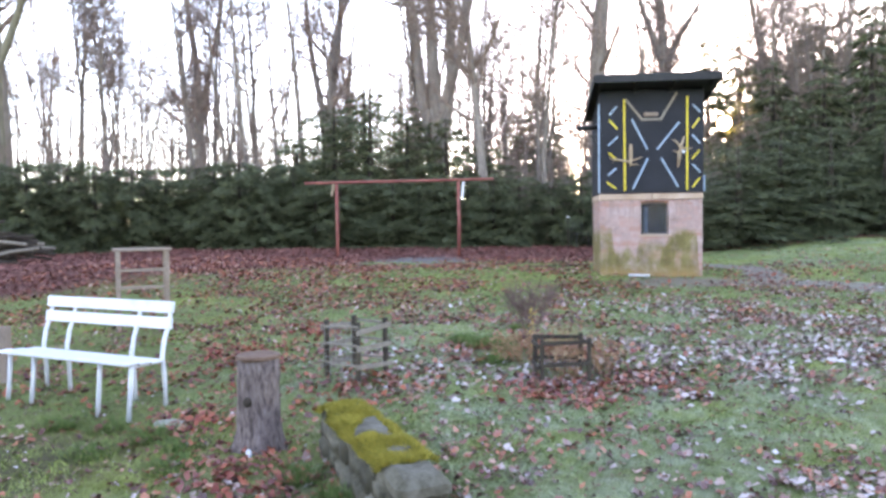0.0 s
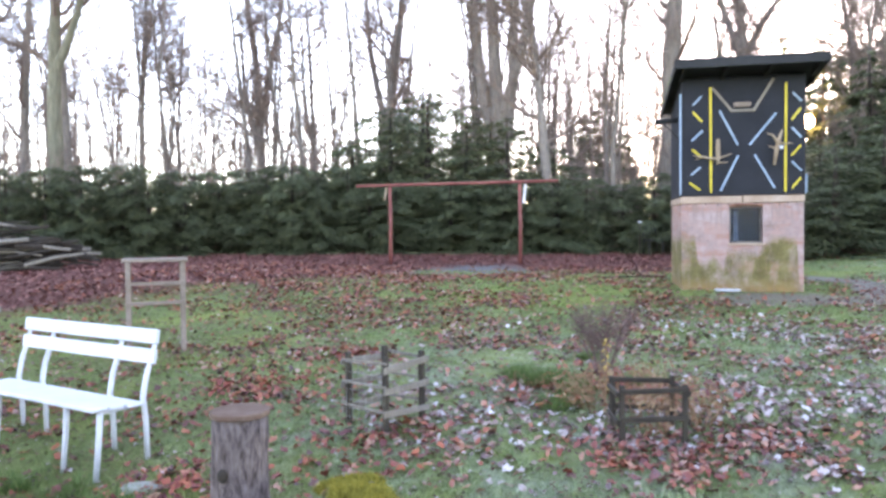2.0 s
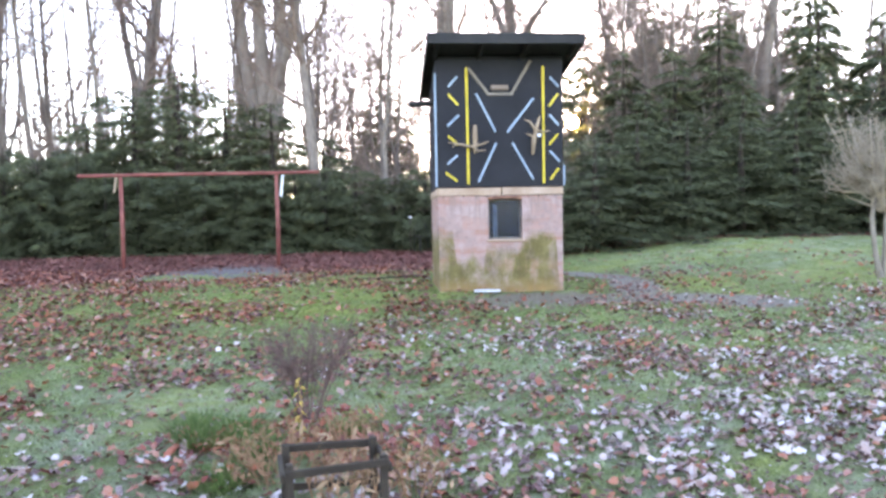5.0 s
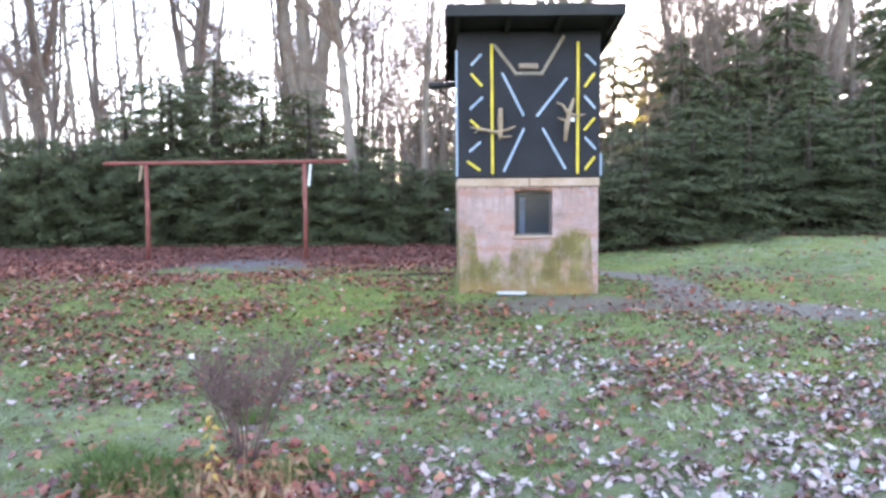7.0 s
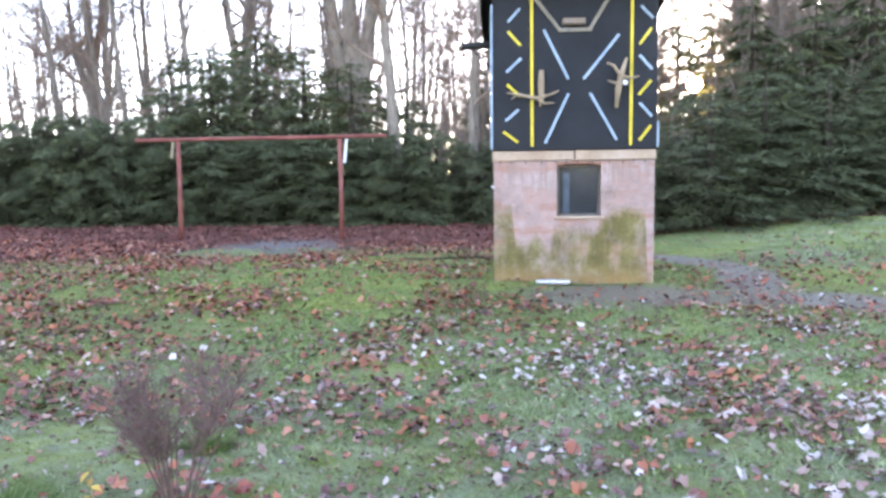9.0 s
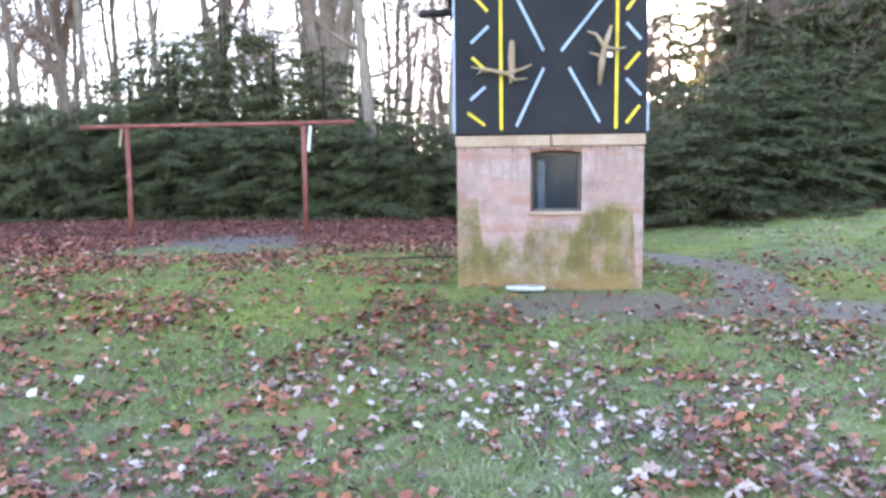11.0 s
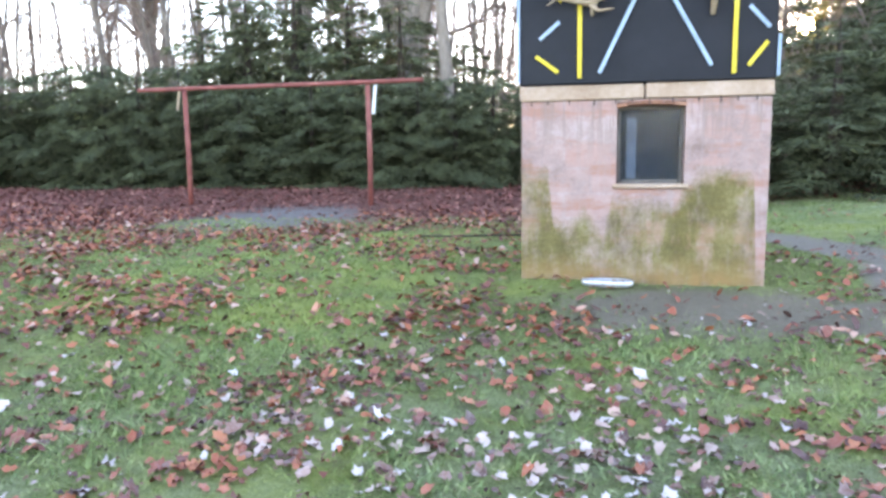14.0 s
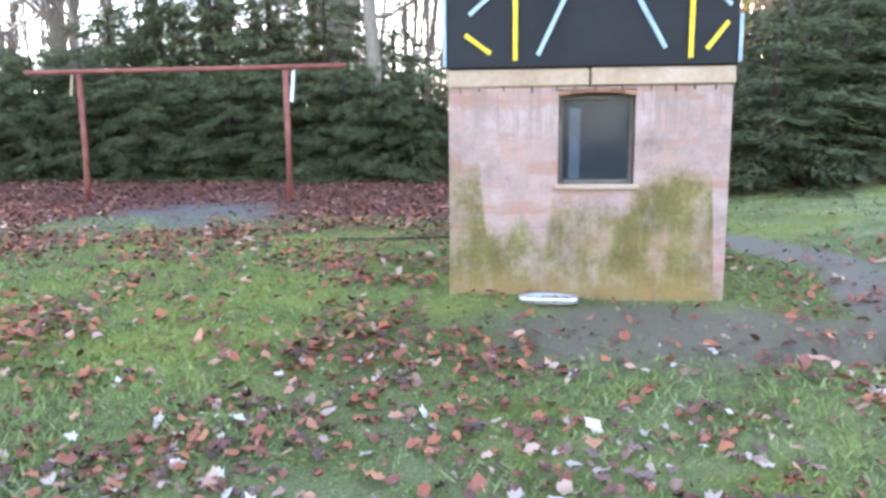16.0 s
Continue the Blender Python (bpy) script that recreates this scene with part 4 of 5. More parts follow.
def conifer(seed, height, radius, count, droop=0.25, blunt=0.6, size=0.2, gap=0.34, fat=1.0):
    """Meshes of a needle tree: a trunk, and whorls of flat drooping boughs made of many small sprays."""
    r = np.random.default_rng(seed)
    trunk = tubes_mesh("trunk", [([(0, 0, -0.3), (0.02, 0, height * 0.5), (0, 0, height * 0.97)], [radius * 0.07, radius * 0.045, 0.01], 7, False)])
    levels = np.arange(0.1, height * 0.985, gap)
    h, az = [], []
    for i, z in enumerate(levels):
        n = max(4, int(round(9 * (1 - 0.55 * z / height))))
        az += list(r.random() * 6.28 + np.arange(n) * 2 * np.pi / n + r.normal(0, 0.22, n))
        h += list(np.clip((z + r.normal(0, gap * 0.3, n)) / height, 0.01, 0.99))
    h, az = np.array(h), np.array(az)
    boughs = len(h)
    reach = radius * (1 - h) ** blunt * r.uniform(0.55, 1.18, boughs) * (1 + 0.16 * np.sin(az * 2 + seed)) + 0.06
    w = reach ** 1.3
    b = r.choice(boughs, count, p=w / w.sum())
    out = np.stack([np.cos(az), np.sin(az), np.zeros(boughs)], 1)
    side = np.stack([-np.sin(az), np.cos(az), np.zeros(boughs)], 1)
    f = r.random(count) ** 0.7
    sign = np.where(r.random(count) < 0.5, -1.0, 1.0)
    t = r.random(count) ** 0.8 * (0.40 * (1 - f) ** 0.8 * (0.3 + f) ** 0.5 + 0.03) * reach[b]
    tilt = r.normal(0, 0.25, boughs)
    p = out[b] * (f * reach[b] + 0.6 * t)[:, None] + side[b] * (sign * t * 0.85)[:, None]
    p[:, 2] = h[b] * height + (0.28 * f - droop * 1.5 * f * f + 0.25 * droop * f ** 4) * reach[b] - 0.38 * t + tilt[b] * sign * t
    p += r.normal(0, 0.018, p.shape)
    p[:, 2] = np.maximum(p[:, 2], 0.03)
    d = out[b] * 0.65 + side[b] * (sign * r.uniform(0.2, 0.9, count))[:, None] + r.normal(0, 0.18, p.shape)
    d[:, 2] -= droop * r.uniform(0.4, 1.6, count)
    d /= np.linalg.norm(d, axis=1)[:, None]
    flat = np.cross(d, np.array([0, 0, 1.0]) + r.normal(0, 0.6, p.shape))
    flat /= np.linalg.norm(flat, axis=1)[:, None] + 1e-9
    ln = size * r.uniform(0.5, 1.3, count)[:, None]
    wd = ln * fat * r.uniform(0.035, 0.075, count)[:, None]
    return trunk, quads_mesh("crown", np.stack([p + flat * wd, p + d * ln, p - flat * wd], 1))


def plant(name, meshes, mats, m, label, category, group, names=("trunk", "crown")):
    t = thing(name, m, label, category, group)
    for n, me, ma in zip(names, meshes, mats):
        part(n, me, ma, t)
    return t


def place(src, x, y, rz, s=1.0, sz=None, tilt=0.0):
    c = copy_thing(src, pose(x, y, gzf(x, y), tilt, 0, rz))
    c.scale = (s, s, sz or s)
    return c


R = random.Random(11)

# hedge of young conifers
HEDGE = [plant("hedge_conifer", conifer(100 + i, 2.45, 1.3, 15000, 0.34, 0.17, 0.2, 0.24), (CONIFERBARK, NEEDLES), pose(-3.0 + 0.9 * i, 24.9, gzf(-2, 24.9), 0, 0, 60 * i),
               "dense dark green conifer in an untrimmed hedge", "hedge", "conifer hedge") for i in range(4)]
i = 0
x = -24.0
while x < 3.4:
    if not -3.2 < x < 0.2:
        y = 24.9 + 0.6 * R.uniform(-0.5, 0.5)
        if x < -12:
            y -= (-x - 12) * 0.55
        place(HEDGE[i % 4], x, y, R.uniform(0, 360), R.uniform(0.94, 1.12), R.uniform(0.9, 1.06) * (1.0 if x > -8 else 1.28))
    i += 1
    x += 0.92

for k in range(11):
    x = -24.0 + 1.5 * k
    place(HEDGE[k % 4], x, 26.7 - max(0.0, -x - 12) * 0.55, R.uniform(0, 360), 1.1, R.uniform(1.05, 1.3))

# taller conifers
TALL = [plant("spruce", conifer(200 + i, 7.8, 2.8, 15000, 0.40, 0.72, 0.38, 0.44, 1.9), (CONIFERBARK, NEEDLES), pose(*xy, gzf(*xy), 0, 0, 40 * i),
              "tall dark green spruce with drooping boughs", "spruce", "spruces behind the lawn") for i, xy in enumerate(((12.6, 28.5), (15.4, 27.0), (18.8, 28.5)))]
for k, (x, y, s, sz) in enumerate(((21.8, 27.0, 1.0, 1.15), (13.6, 24.6, 0.75, 0.62), (16.6, 24.0, 0.8, 0.7), (19.4, 23.5, 0.8, 0.75), (10.6, 27.6, 0.85, 0.8), (9.2, 26.6, 0.65, 0.6),
                                (25.5, 44.0, 1.5, 2.1), (21.0, 46.0, 1.5, 1.95), (17.5, 47.0, 1.4, 1.8), (29.0, 40.0, 1.5, 2.1), (24.5, 31.0, 1.2, 1.3), (9.6, 30.0, 0.9, 0.85), (5.0, 29.5, 0.8, 0.72), (11.4, 24.4, 0.7, 0.6))):
    place(TALL[k % 3], x, y, R.uniform(0, 360), s, sz)
BUSHY = [plant("young_spruce", conifer(220 + i, 5.4, 2.6, 12500, 0.32, 0.5, 0.29, 0.33, 1.3), (CONIFERBARK, NEEDLES), pose(*xy, gzf(*xy), 0, 0, 40 * i),
               "loose young spruce above the hedge", "spruce", "young spruces") for i, xy in enumerate(((-7.3, 26.8), (-4.6, 27.4)))]
for k, (x, y, s, sz) in enumerate(((-5.9, 26.8, 1.05, 1.05), (-3.1, 27.2, 1.0, 0.9), (-9.0, 27.5, 1.0, 0.8), (-1.5, 28.0, 0.9, 0.7), (-6.6, 29.0, 1.15, 1.2), (-8.2, 28.4, 1.0, 1.0), (-4.0, 29.4, 1.1, 0.95), (-10.6, 28.5, 0.9, 0.55), (6.0, 21.7, 0.85, 0.56), (7.4, 22.4, 0.85, 0.62), (4.6, 22.9, 0.8, 0.5),
                                (8.8, 22.4, 0.8, 0.6), (10.4, 22.6, 0.8, 0.62), (12.0, 22.6, 0.8, 0.66), (6.4, 24.4, 0.8, 0.6), (3.6, 24.6, 0.8, 0.5), (13.8, 22.0, 0.8, 0.6), (15.6, 21.6, 0.8, 0.6), (17.6, 21.2, 0.8, 0.6), (19.6, 20.6, 0.9, 0.6))):
    place(BUSHY[k % 2], x, y, R.uniform(0, 360), s, sz)

# unseen dark conifers added behind the walk: close the garden, darken window reflections
UNSEEN_SPRUCE = plant("unseen_spruce", conifer(260, 9.0, 3.0, 5200, 0.40, 0.6, 0.6, 0.5, 2.2), (CONIFERBARK, NEEDLES), pose(0.0, -24.0, gzf(0, -24)), "tall dark spruce, unseen, added to darken window reflections", "spruce", "spruces round the garden")
for k in range(13):
    a = radians(126 + 9 * k)
    if k != 6:
        place(UNSEEN_SPRUCE, 25 * math.sin(a), 25 * math.cos(a), 50 * k, R.uniform(0.9, 1.2), R.uniform(0.85, 1.1))

# large bare trees that stand out one by one
HERO = "tall leafless tree with greenish-brown bark"


def hero(seed, x, y, height, radius, bark=BARK, **kw):
    return plant("bare_tree", bare_tree(seed, height, radius, **kw), (bark, TWIG), pose(x, y, gzf(x, y), 0, 0, 0), HERO, "tree", "", ("trunk", "crown"))


hero(1, -4.0, 32.3, 19.0, 0.42, BARK, forks=((0.2, -0.26, 0.0, 1.1), (0.2, 0.20, 0.05, 1.1), (0.28, 0.40, 0.0, 1.0)), limbs=16, low=0.3)
hero(2, -1.55, 26.2, 16.0, 0.19, limbs=22, low=0.15)
hero(3, 0.45, 27.2, 13.0, 0.11, limbs=20, low=0.15)
hero(4, 3.15, 33.0, 18.0, 0.55, limbs=14, low=0.3)
hero(5, 7.8, 41.8, 17.0, 0.5, limbs=12, low=0.5, forks=((0.55, -0.5, 0.0, 0.8), (0.56, 0.45, 0.1, 0.8)))
hero(6, -12.3, 42.0, 20.0, 0.42, forks=((0.34, -0.14, 0.0, 1.0), (0.45, 0.16, 0.0, 0.9)), limbs=16, low=0.3)
hero(7, -19.3, 41.2, 19.0, 0.36, forks=((0.45, 0.2, 0.0, 1.0), (0.34, -0.22, 0.0, 0.6)), limbs=18, low=0.3)
hero(8, -15.3, 16.9, 14.0, 0.3, BARK, limbs=14, low=0.3, lean=(0.01, 0.0))
hero(9, -19.2, 24.2, 15.0, 0.34, GREENBARK, limbs=10, low=0.35, forks=((0.5, 0.35, 0.0, 0.8),))
hero(10, -20.0, 26.0, 15.0, 0.27, limbs=10, low=0.35)
hero(11, -23.3, 27.3, 15.0, 0.25, limbs=12, low=0.3)
hero(12, -21.0, 31.7, 14.0, 0.17, limbs=16, low=0.3, forks=((0.4, 0.2, 0, 1.0),))
hero(13, 16.9, 35.0, 17.0, 0.4, limbs=10, low=0.5)
hero(14, 12.9, 40.0, 17.0, 0.24, limbs=12, low=0.4)
hero(15, 6.9, 36.5, 11.0, 0.16, limbs=22, low=0.2)
hero(16, 12.8, 38.5, 12.0, 0.16, limbs=22, low=0.2)

# the wood behind
WOOD = [plant("wood_tree", bare_tree(300 + i, 13.0, 0.11 + 0.025 * (i % 3), limbs=15, twigs=12, low=0.16, detail=0.40, forks=((0.35, 0.2, 0.1, 1.0),) if i % 2 else ()), (BARK, TWIG),
              pose(-20 + 5.1 * i, 33 + i % 3, 0.65, 0, 0, 50 * i), "slim leafless tree in the wood", "tree", "trees of the wood", ("trunk", "crown")) for i in range(8)]
for k in range(108):
    d = R.uniform(33, 66)
    a = radians(R.uniform(-46, 60))
    x, y = -d * math.sin(a), d * math.cos(a)
    if (y < 27.5 and x > -16) or abs(math.degrees(a) + 14.5) < 3.4:
        continue
    place(WOOD[k % 8], x, y, R.uniform(0, 360), R.uniform(0.8, 1.25), R.uniform(0.75, 1.3), R.uniform(-2, 2))


for k in range(36):
    a, d = radians(R.uniform(10.5, 27)), R.uniform(30, 48)
    if abs(math.degrees(a) - 14.5) > 3.2:
        place(WOOD[k % 8], d * math.sin(a), d * math.cos(a), R.uniform(0, 360), R.uniform(0.8, 1.1), R.uniform(0.55, 0.85))
for k, (a, d, s, sz) in enumerate(((0.8, 66, 1.7, 1.75), (-0.8, 72, 1.4, 1.5), (17.2, 66, 1.7, 2.15), (20.0, 70, 1.8, 2.4), (22.6, 66, 1.8, 2.2), (25.4, 70, 1.9, 2.4), (28.4, 66, 1.9, 2.3), (15.6, 78, 1.8, 2.45), (13.4, 74, 1.7, 2.35), (11.4, 74, 1.6, 1.9))):
    place(TALL[k % 3], d * math.sin(radians(a)), d * math.cos(radians(a)), 70 * k, s, sz)


def far_wood():
    """Thin stems and crowns that close the distance."""
    r = np.random.default_rng(5)
    runs, thorns = [], []
    for _ in range(880):
        d, a = r.uniform(66, 110), radians(r.uniform(-60, 75))
        x, y = -d * math.sin(a), d * math.cos(a)
        h = r.uniform(10, 23)
        lx, ly = r.normal(0, 0.7, 2)
        runs.append(([(x, y, 0.5), (x + lx * 0.4, y, h * 0.5), (x + lx, y + ly, h)], [r.uniform(0.1, 0.22), 0.09, 0.02], 3, False))
        f = r.uniform(0.12, 0.98, 64)
        p = np.stack([x + lx * f, np.full(64, y), h * f], 1)
        dr = np.stack([r.normal(0, 0.7, 64), r.normal(0, 0.7, 64), r.uniform(0.1, 1.1, 64)], 1)
        big = np.arange(64) < 20
        ln = np.where(big, r.uniform(1.2, 3.2, 64), r.uniform(0.5, 1.4, 64)) * (1.2 - 0.6 * f)
        tip = p + dr / np.linalg.norm(dr, axis=1)[:, None] * ln[:, None]
        j = r.integers(0, 20, 64)
        p[20:] = (p[j] + (tip[j] - p[j]) * r.uniform(0.3, 1.0, 64)[:, None])[20:]
        thorns.append(spikes(r, p, dr, ln, np.where(big, 0.055, 0.03)))
    tagged(part("far_wood", wood_mesh("far_wood", runs, thorns), BARK), "grey-brown leafless wood in the distance", "woods", kind="stuff")


far_wood()


def brush():
    """Bare undergrowth behind the hedge."""
    r = np.random.default_rng(6)
    runs, thorns = [], []
    for _ in range(1500):
        d, a = r.uniform(29, 54), radians(r.uniform(-45, 62))
        x, y = -d * math.sin(a), d * math.cos(a)
        h = r.uniform(2.0, 6.5) * r.uniform(0.6, 1.0)
        z = gzf(x, y)
        lx, ly = r.normal(0, 0.9, 2)
        runs.append(([(x, y, z - 0.05), (x + lx * 0.35, y + ly * 0.3, z + h * 0.55), (x + lx, y + ly, z + h)], [0.026, 0.018, 0.008], 3, False))
        f = r.uniform(0.25, 0.97, 22)
        p = np.stack([x + lx * f * 0.85, y + ly * f * 0.85, z + h * f], 1)
        dr = np.stack([r.normal(0, 0.6, 22), r.normal(0, 0.6, 22), r.uniform(0.1, 0.9, 22)], 1)
        thorns.append(spikes(r, p, dr, r.uniform(0.3, 1.1, 22), np.full(22, 0.014)))
    tagged(part("undergrowth", wood_mesh("undergrowth", runs, thorns), TWIG), "thin leafless undergrowth behind the hedge", "undergrowth", kind="stuff")


brush()


PINKTWIG = surface("reddish_twigs", [(0.25, (0.08, 0.05, 0.044)), (0.5, (0.165, 0.105, 0.092)), (0.75, (0.26, 0.18, 0.16))], 5, 30, 0.9, 0.3)


def shrub(name, seed, x, y, height, width, stems, mat, label, category, sub=5, base=0.06):
    r = np.random.default_rng(seed)
    t = thing(name, pose(x, y, gzf(x, y)), label, category)
    for _ in range(stems):
        a = r.random() * 2 * np.pi
        s = r.uniform(0.2, 1.0) * width
        p0 = np.array([math.cos(a) * base * r.random(), math.sin(a) * base * r.random(), -0.04])
        tip = np.array([math.cos(a) * s, math.sin(a) * s, height * r.uniform(0.6, 1.05)])
        mid = p0 + (tip - p0) * 0.5 + np.array([0, 0, height * 0.12]) + r.normal(0, 0.03, 3)
        runs = [([p0, mid, tip], [0.0045, 0.0032, 0.0012], 4, False)]
        for _ in range(sub):
            f = r.uniform(0.45, 0.98)
            p = mid + (tip - mid) * (2 * f - 1) if f > 0.5 else p0 + (mid - p0) * 2 * f
            e = p + np.array([r.normal(0, 0.1), r.normal(0, 0.1), r.uniform(0.04, 0.2)]) * height * 1.3
            runs.append(([p, (p + e) / 2 + r.normal(0, 0.01, 3), e], [0.0022, 0.0016, 0.0009], 3, False))
        part("stem", tubes_mesh("stem", runs), mat, t)
    return t


shrub("bare_shrub", 21, 0.0, 8.3, 0.66, 0.36, 24, PINKTWIG, "leafless reddish-brown garden shrub on the lawn", "shrub", 30, 0.04)


def dry_plant(seed, x, y, height, width, stems, label):
    """Bleached stems hung with crumpled dead leaves."""
    r = np.random.default_rng(seed)
    t = shrub("dry_perennial", seed, x, y, height, width, stems, STRAW, label, "dry plant", 3, width * 0.6)
    n = stems * 5
    a = r.random(n) * 2 * np.pi
    q = r.random(n) ** 0.5 * width
    p = np.stack([np.cos(a) * q, np.sin(a) * q, height * r.uniform(0.1, 0.95, n)], 1)
    u = r.normal(0, 1, (n, 3))
    u /= np.linalg.norm(u, axis=1)[:, None]
    w = np.cross(u, r.normal(0, 1, (n, 3)))
    w /= np.linalg.norm(w, axis=1)[:, None]
    u, w = u * r.uniform(0.015, 0.045, n)[:, None], w * 0.012
    part("foliage", quads_mesh("foliage", np.stack([p - u, p + w, p + u, p - w], 1)), STRAW, t, "crumpled straw-coloured leaves")


dry_plant(23, 0.32, 6.7, 0.36, 0.2, 16, "dry straw-coloured perennial inside a cage")
dry_plant(24, 0.68, 7.0, 0.34, 0.24, 16, "dry straw-coloured perennial beside a cage")
dry_plant(25, -0.05, 7.3, 0.28, 0.34, 30, "dry rust-tinged perennial behind a cage")
dry_plant(26, 0.34, 7.3, 0.38, 0.2, 14, "dry straw-coloured perennial behind a cage")

# ---- fallen leaves and grass ----


LEAF_CRUMB = fallen_material("leaf_crumbs", [(0.0, (0.035, 0.018, 0.014)), (0.5, (0.13, 0.055, 0.038)), (0.85, (0.28, 0.16, 0.12)), (1.0, (0.48, 0.42, 0.42))], 0.0)
LEAF_RUST = fallen_material("rust_leaves", [(0.0, (0.10, 0.02, 0.018)), (0.4, (0.26, 0.05, 0.03)), (0.8, (0.42, 0.10, 0.04)), (1.0, (0.46, 0.24, 0.16))], 0.15)


def scatter(n, seed, weight, x0, x1, y0, y1):
    """Random places in a rectangle, kept by a weight between 0 and 1."""
    r = np.random.default_rng(seed)
    x, y = r.uniform(x0, x1, n), r.uniform(y0, y1, n)
    k = r.random(n) < weight(x, y)
    return x[k], y[k]


TABLE = np.random.default_rng(77).random((64, 64))


def vnoise(x, y, s, o=0):
    """Smooth random patches, s of them to a metre."""
    u, v = x * s + 17.3 + o * 5, y * s + 9.1 + o * 3
    i, j = np.floor(u).astype(int), np.floor(v).astype(int)
    f, g = u - i, v - j
    f, g = f * f * (3 - 2 * f), g * g * (3 - 2 * g)
    t = lambda a, b: TABLE[a % 64, b % 64]
    return (t(i, j) * (1 - f) + t(i + 1, j) * f) * (1 - g) + (t(i, j + 1) * (1 - f) + t(i + 1, j + 1) * f) * g


def patches(x, y, lo, hi, o=0):
    n = 0.45 * vnoise(x, y, 0.9, o) + 0.35 * vnoise(x, y, 2.1, o + 1) + 0.2 * vnoise(x, y, 5.0, o + 2)
    return np.clip((n - lo) / (hi - lo), 0, 1)


def in_view(x, y):
    inside = (abs(np.degrees(np.arctan2(x - 0.3, y + 1.0)) + 3) < 47) & (y > 2.2)
    return inside | (np.random.default_rng(len(x)).random(len(x)) < 0.22)


def off_things(x, y):
    return ~((x > TX0 - 0.05) & (x < TX1 + 0.05) & (y > TY - 0.04) & (y < TY + TD))


SHAPES = {"lobed": ((-0.5, 0.0), (-0.32, 0.22), (-0.26, 0.42), (0.0, 0.36), (0.16, 0.48), (0.3, 0.25), (0.55, 0.02), (0.28, -0.27), (0.1, -0.48), (0.0, -0.34), (-0.3, -0.38), (-0.3, -0.2)),
          "oval": ((-0.55, 0.0), (-0.2, 0.36), (0.25, 0.33), (0.55, 0.02), (0.22, -0.36), (-0.25, -0.33)),
          "scrap": ((-0.5, -0.1), (0.1, -0.4), (0.5, 0.2), (-0.1, 0.4))}


def leaves(name, n, seed, weight, area, mat, size, label, lift=0.012, shape="lobed"):
    x, y = scatter(n, seed, weight, *area)
    k = off_things(x, y) & in_view(x, y)
    x, y = x[k], y[k]
    n = len(x)
    r = np.random.default_rng(seed + 1)
    a = r.random(n) * 2 * np.pi
    u = np.stack([np.cos(a), np.sin(a), r.normal(0, 0.3, n)], 1)
    v = np.stack([-np.sin(a), np.cos(a), r.normal(0, 0.3, n)], 1)
    ln = (size * r.uniform(0.55, 1.3, n))[:, None]
    wd = ln * r.uniform(0.5, 0.85, n)[:, None]
    c = np.stack([x, y, gz(x, y) + lift + r.random(n) * 0.012], 1)
    up = np.array([0, 0, 1.0])
    curl = (r.uniform(-0.2, 1.5, n))[:, None] * wd * up
    bend = (r.uniform(-0.6, 1.2, n))[:, None] * wd * up
    verts = np.stack([c + u * ln * p + v * wd * q + curl * (1.6 * q * q) + bend * (p * p) + r.normal(0, 0.07, n)[:, None] * ln * up for p, q in SHAPES[shape]], 1)
    me = quads_mesh(name, verts)
    tagged(part(name, me, mat), label, "fallen leaves", kind="stuff")


def on_sand(x, y):
    return np.clip(1.6 - 1.3 * (((x + 3.0) / 1.4) ** 2 + ((y - 18.6) / 1.9) ** 2) + 1.2 * (vnoise(x, y, 2.0, 3) - 0.5), 0, 1)


def w_brown(x, y):
    west = np.clip((2.2 - x) / 3.0, 0, 1)
    near = np.clip((19.5 - y) / 10, 0.12, 1.0) * (1 - west) + np.clip((26 - y) / 12, 0, 1) * west
    far = np.where(y > 13.2, 0.35 + 0.65 * west, np.where(y < 9, 0.7, 1.0))
    return (0.11 + 0.85 * patches(x, y, 0.42, 0.68)) * near * far * (1 - 0.9 * on_sand(x, y))


def w_frost(x, y):
    zone = np.clip((12.6 - (y - 0.22 * x)) / 2.5, 0, 1) * np.clip((x + 3.0) / 2.0, 0.05, 1)
    return (0.06 + 0.94 * patches(x, y, 0.44, 0.66, 4)) * zone * (0.55 + 0.45 * np.clip(x / 3.0, 0, 1))


def w_red(x, y):
    return (1 - 0.93 * on_sand(x, y)) * np.clip((y - np.minimum(1.6 * x + 24.2, 17.8) + 3.0 * (vnoise(x, y, 0.7) - 0.5) + 0.8) / 3.0, 0, 1) * np.where(x < 3.2, 1.0, np.clip((y - 20.4) / 1.0, 0, 1))


leaves("fallen_leaves", 84000, 41, w_brown, (-9, 11, -3, 12.5), LEAF_BROWN, 0.069, "dry red-brown leaves strewn over the lawn")
leaves("fallen_leaves", 78000, 42, w_brown, (-10, 11, 12.5, 20), LEAF_BROWN, 0.074, "red-brown leaves thinning out towards the hedge", 0.02, "oval")
leaves("frosted_leaves", 96000, 43, w_frost, (-7, 11, -3, 14), LEAF_FROST, 0.072, "pale frosted leaves strewn over the lawn")
DRIFTS = ((-1.95, 4.55, 0.45), (-1.35, 4.4, 0.3), (-2.6, 5.6, 0.4), (-3.0, 7.4, 0.6), (-1.6, 6.4, 0.5), (-0.7, 3.5, 0.25), (0.5, 6.2, 0.4), (0.1, 6.3, 0.3), (1.0, 6.6, 0.3), (0.05, 8.0, 0.4), (-0.6, 7.7, 0.4), (0.55, 7.7, 0.35), (-2.6, 8.9, 0.4))


def w_drift(x, y):
    return np.clip(sum(np.exp(-((x - a) ** 2 + (y - b) ** 2) / c ** 2) for a, b, c in DRIFTS), 0, 1)


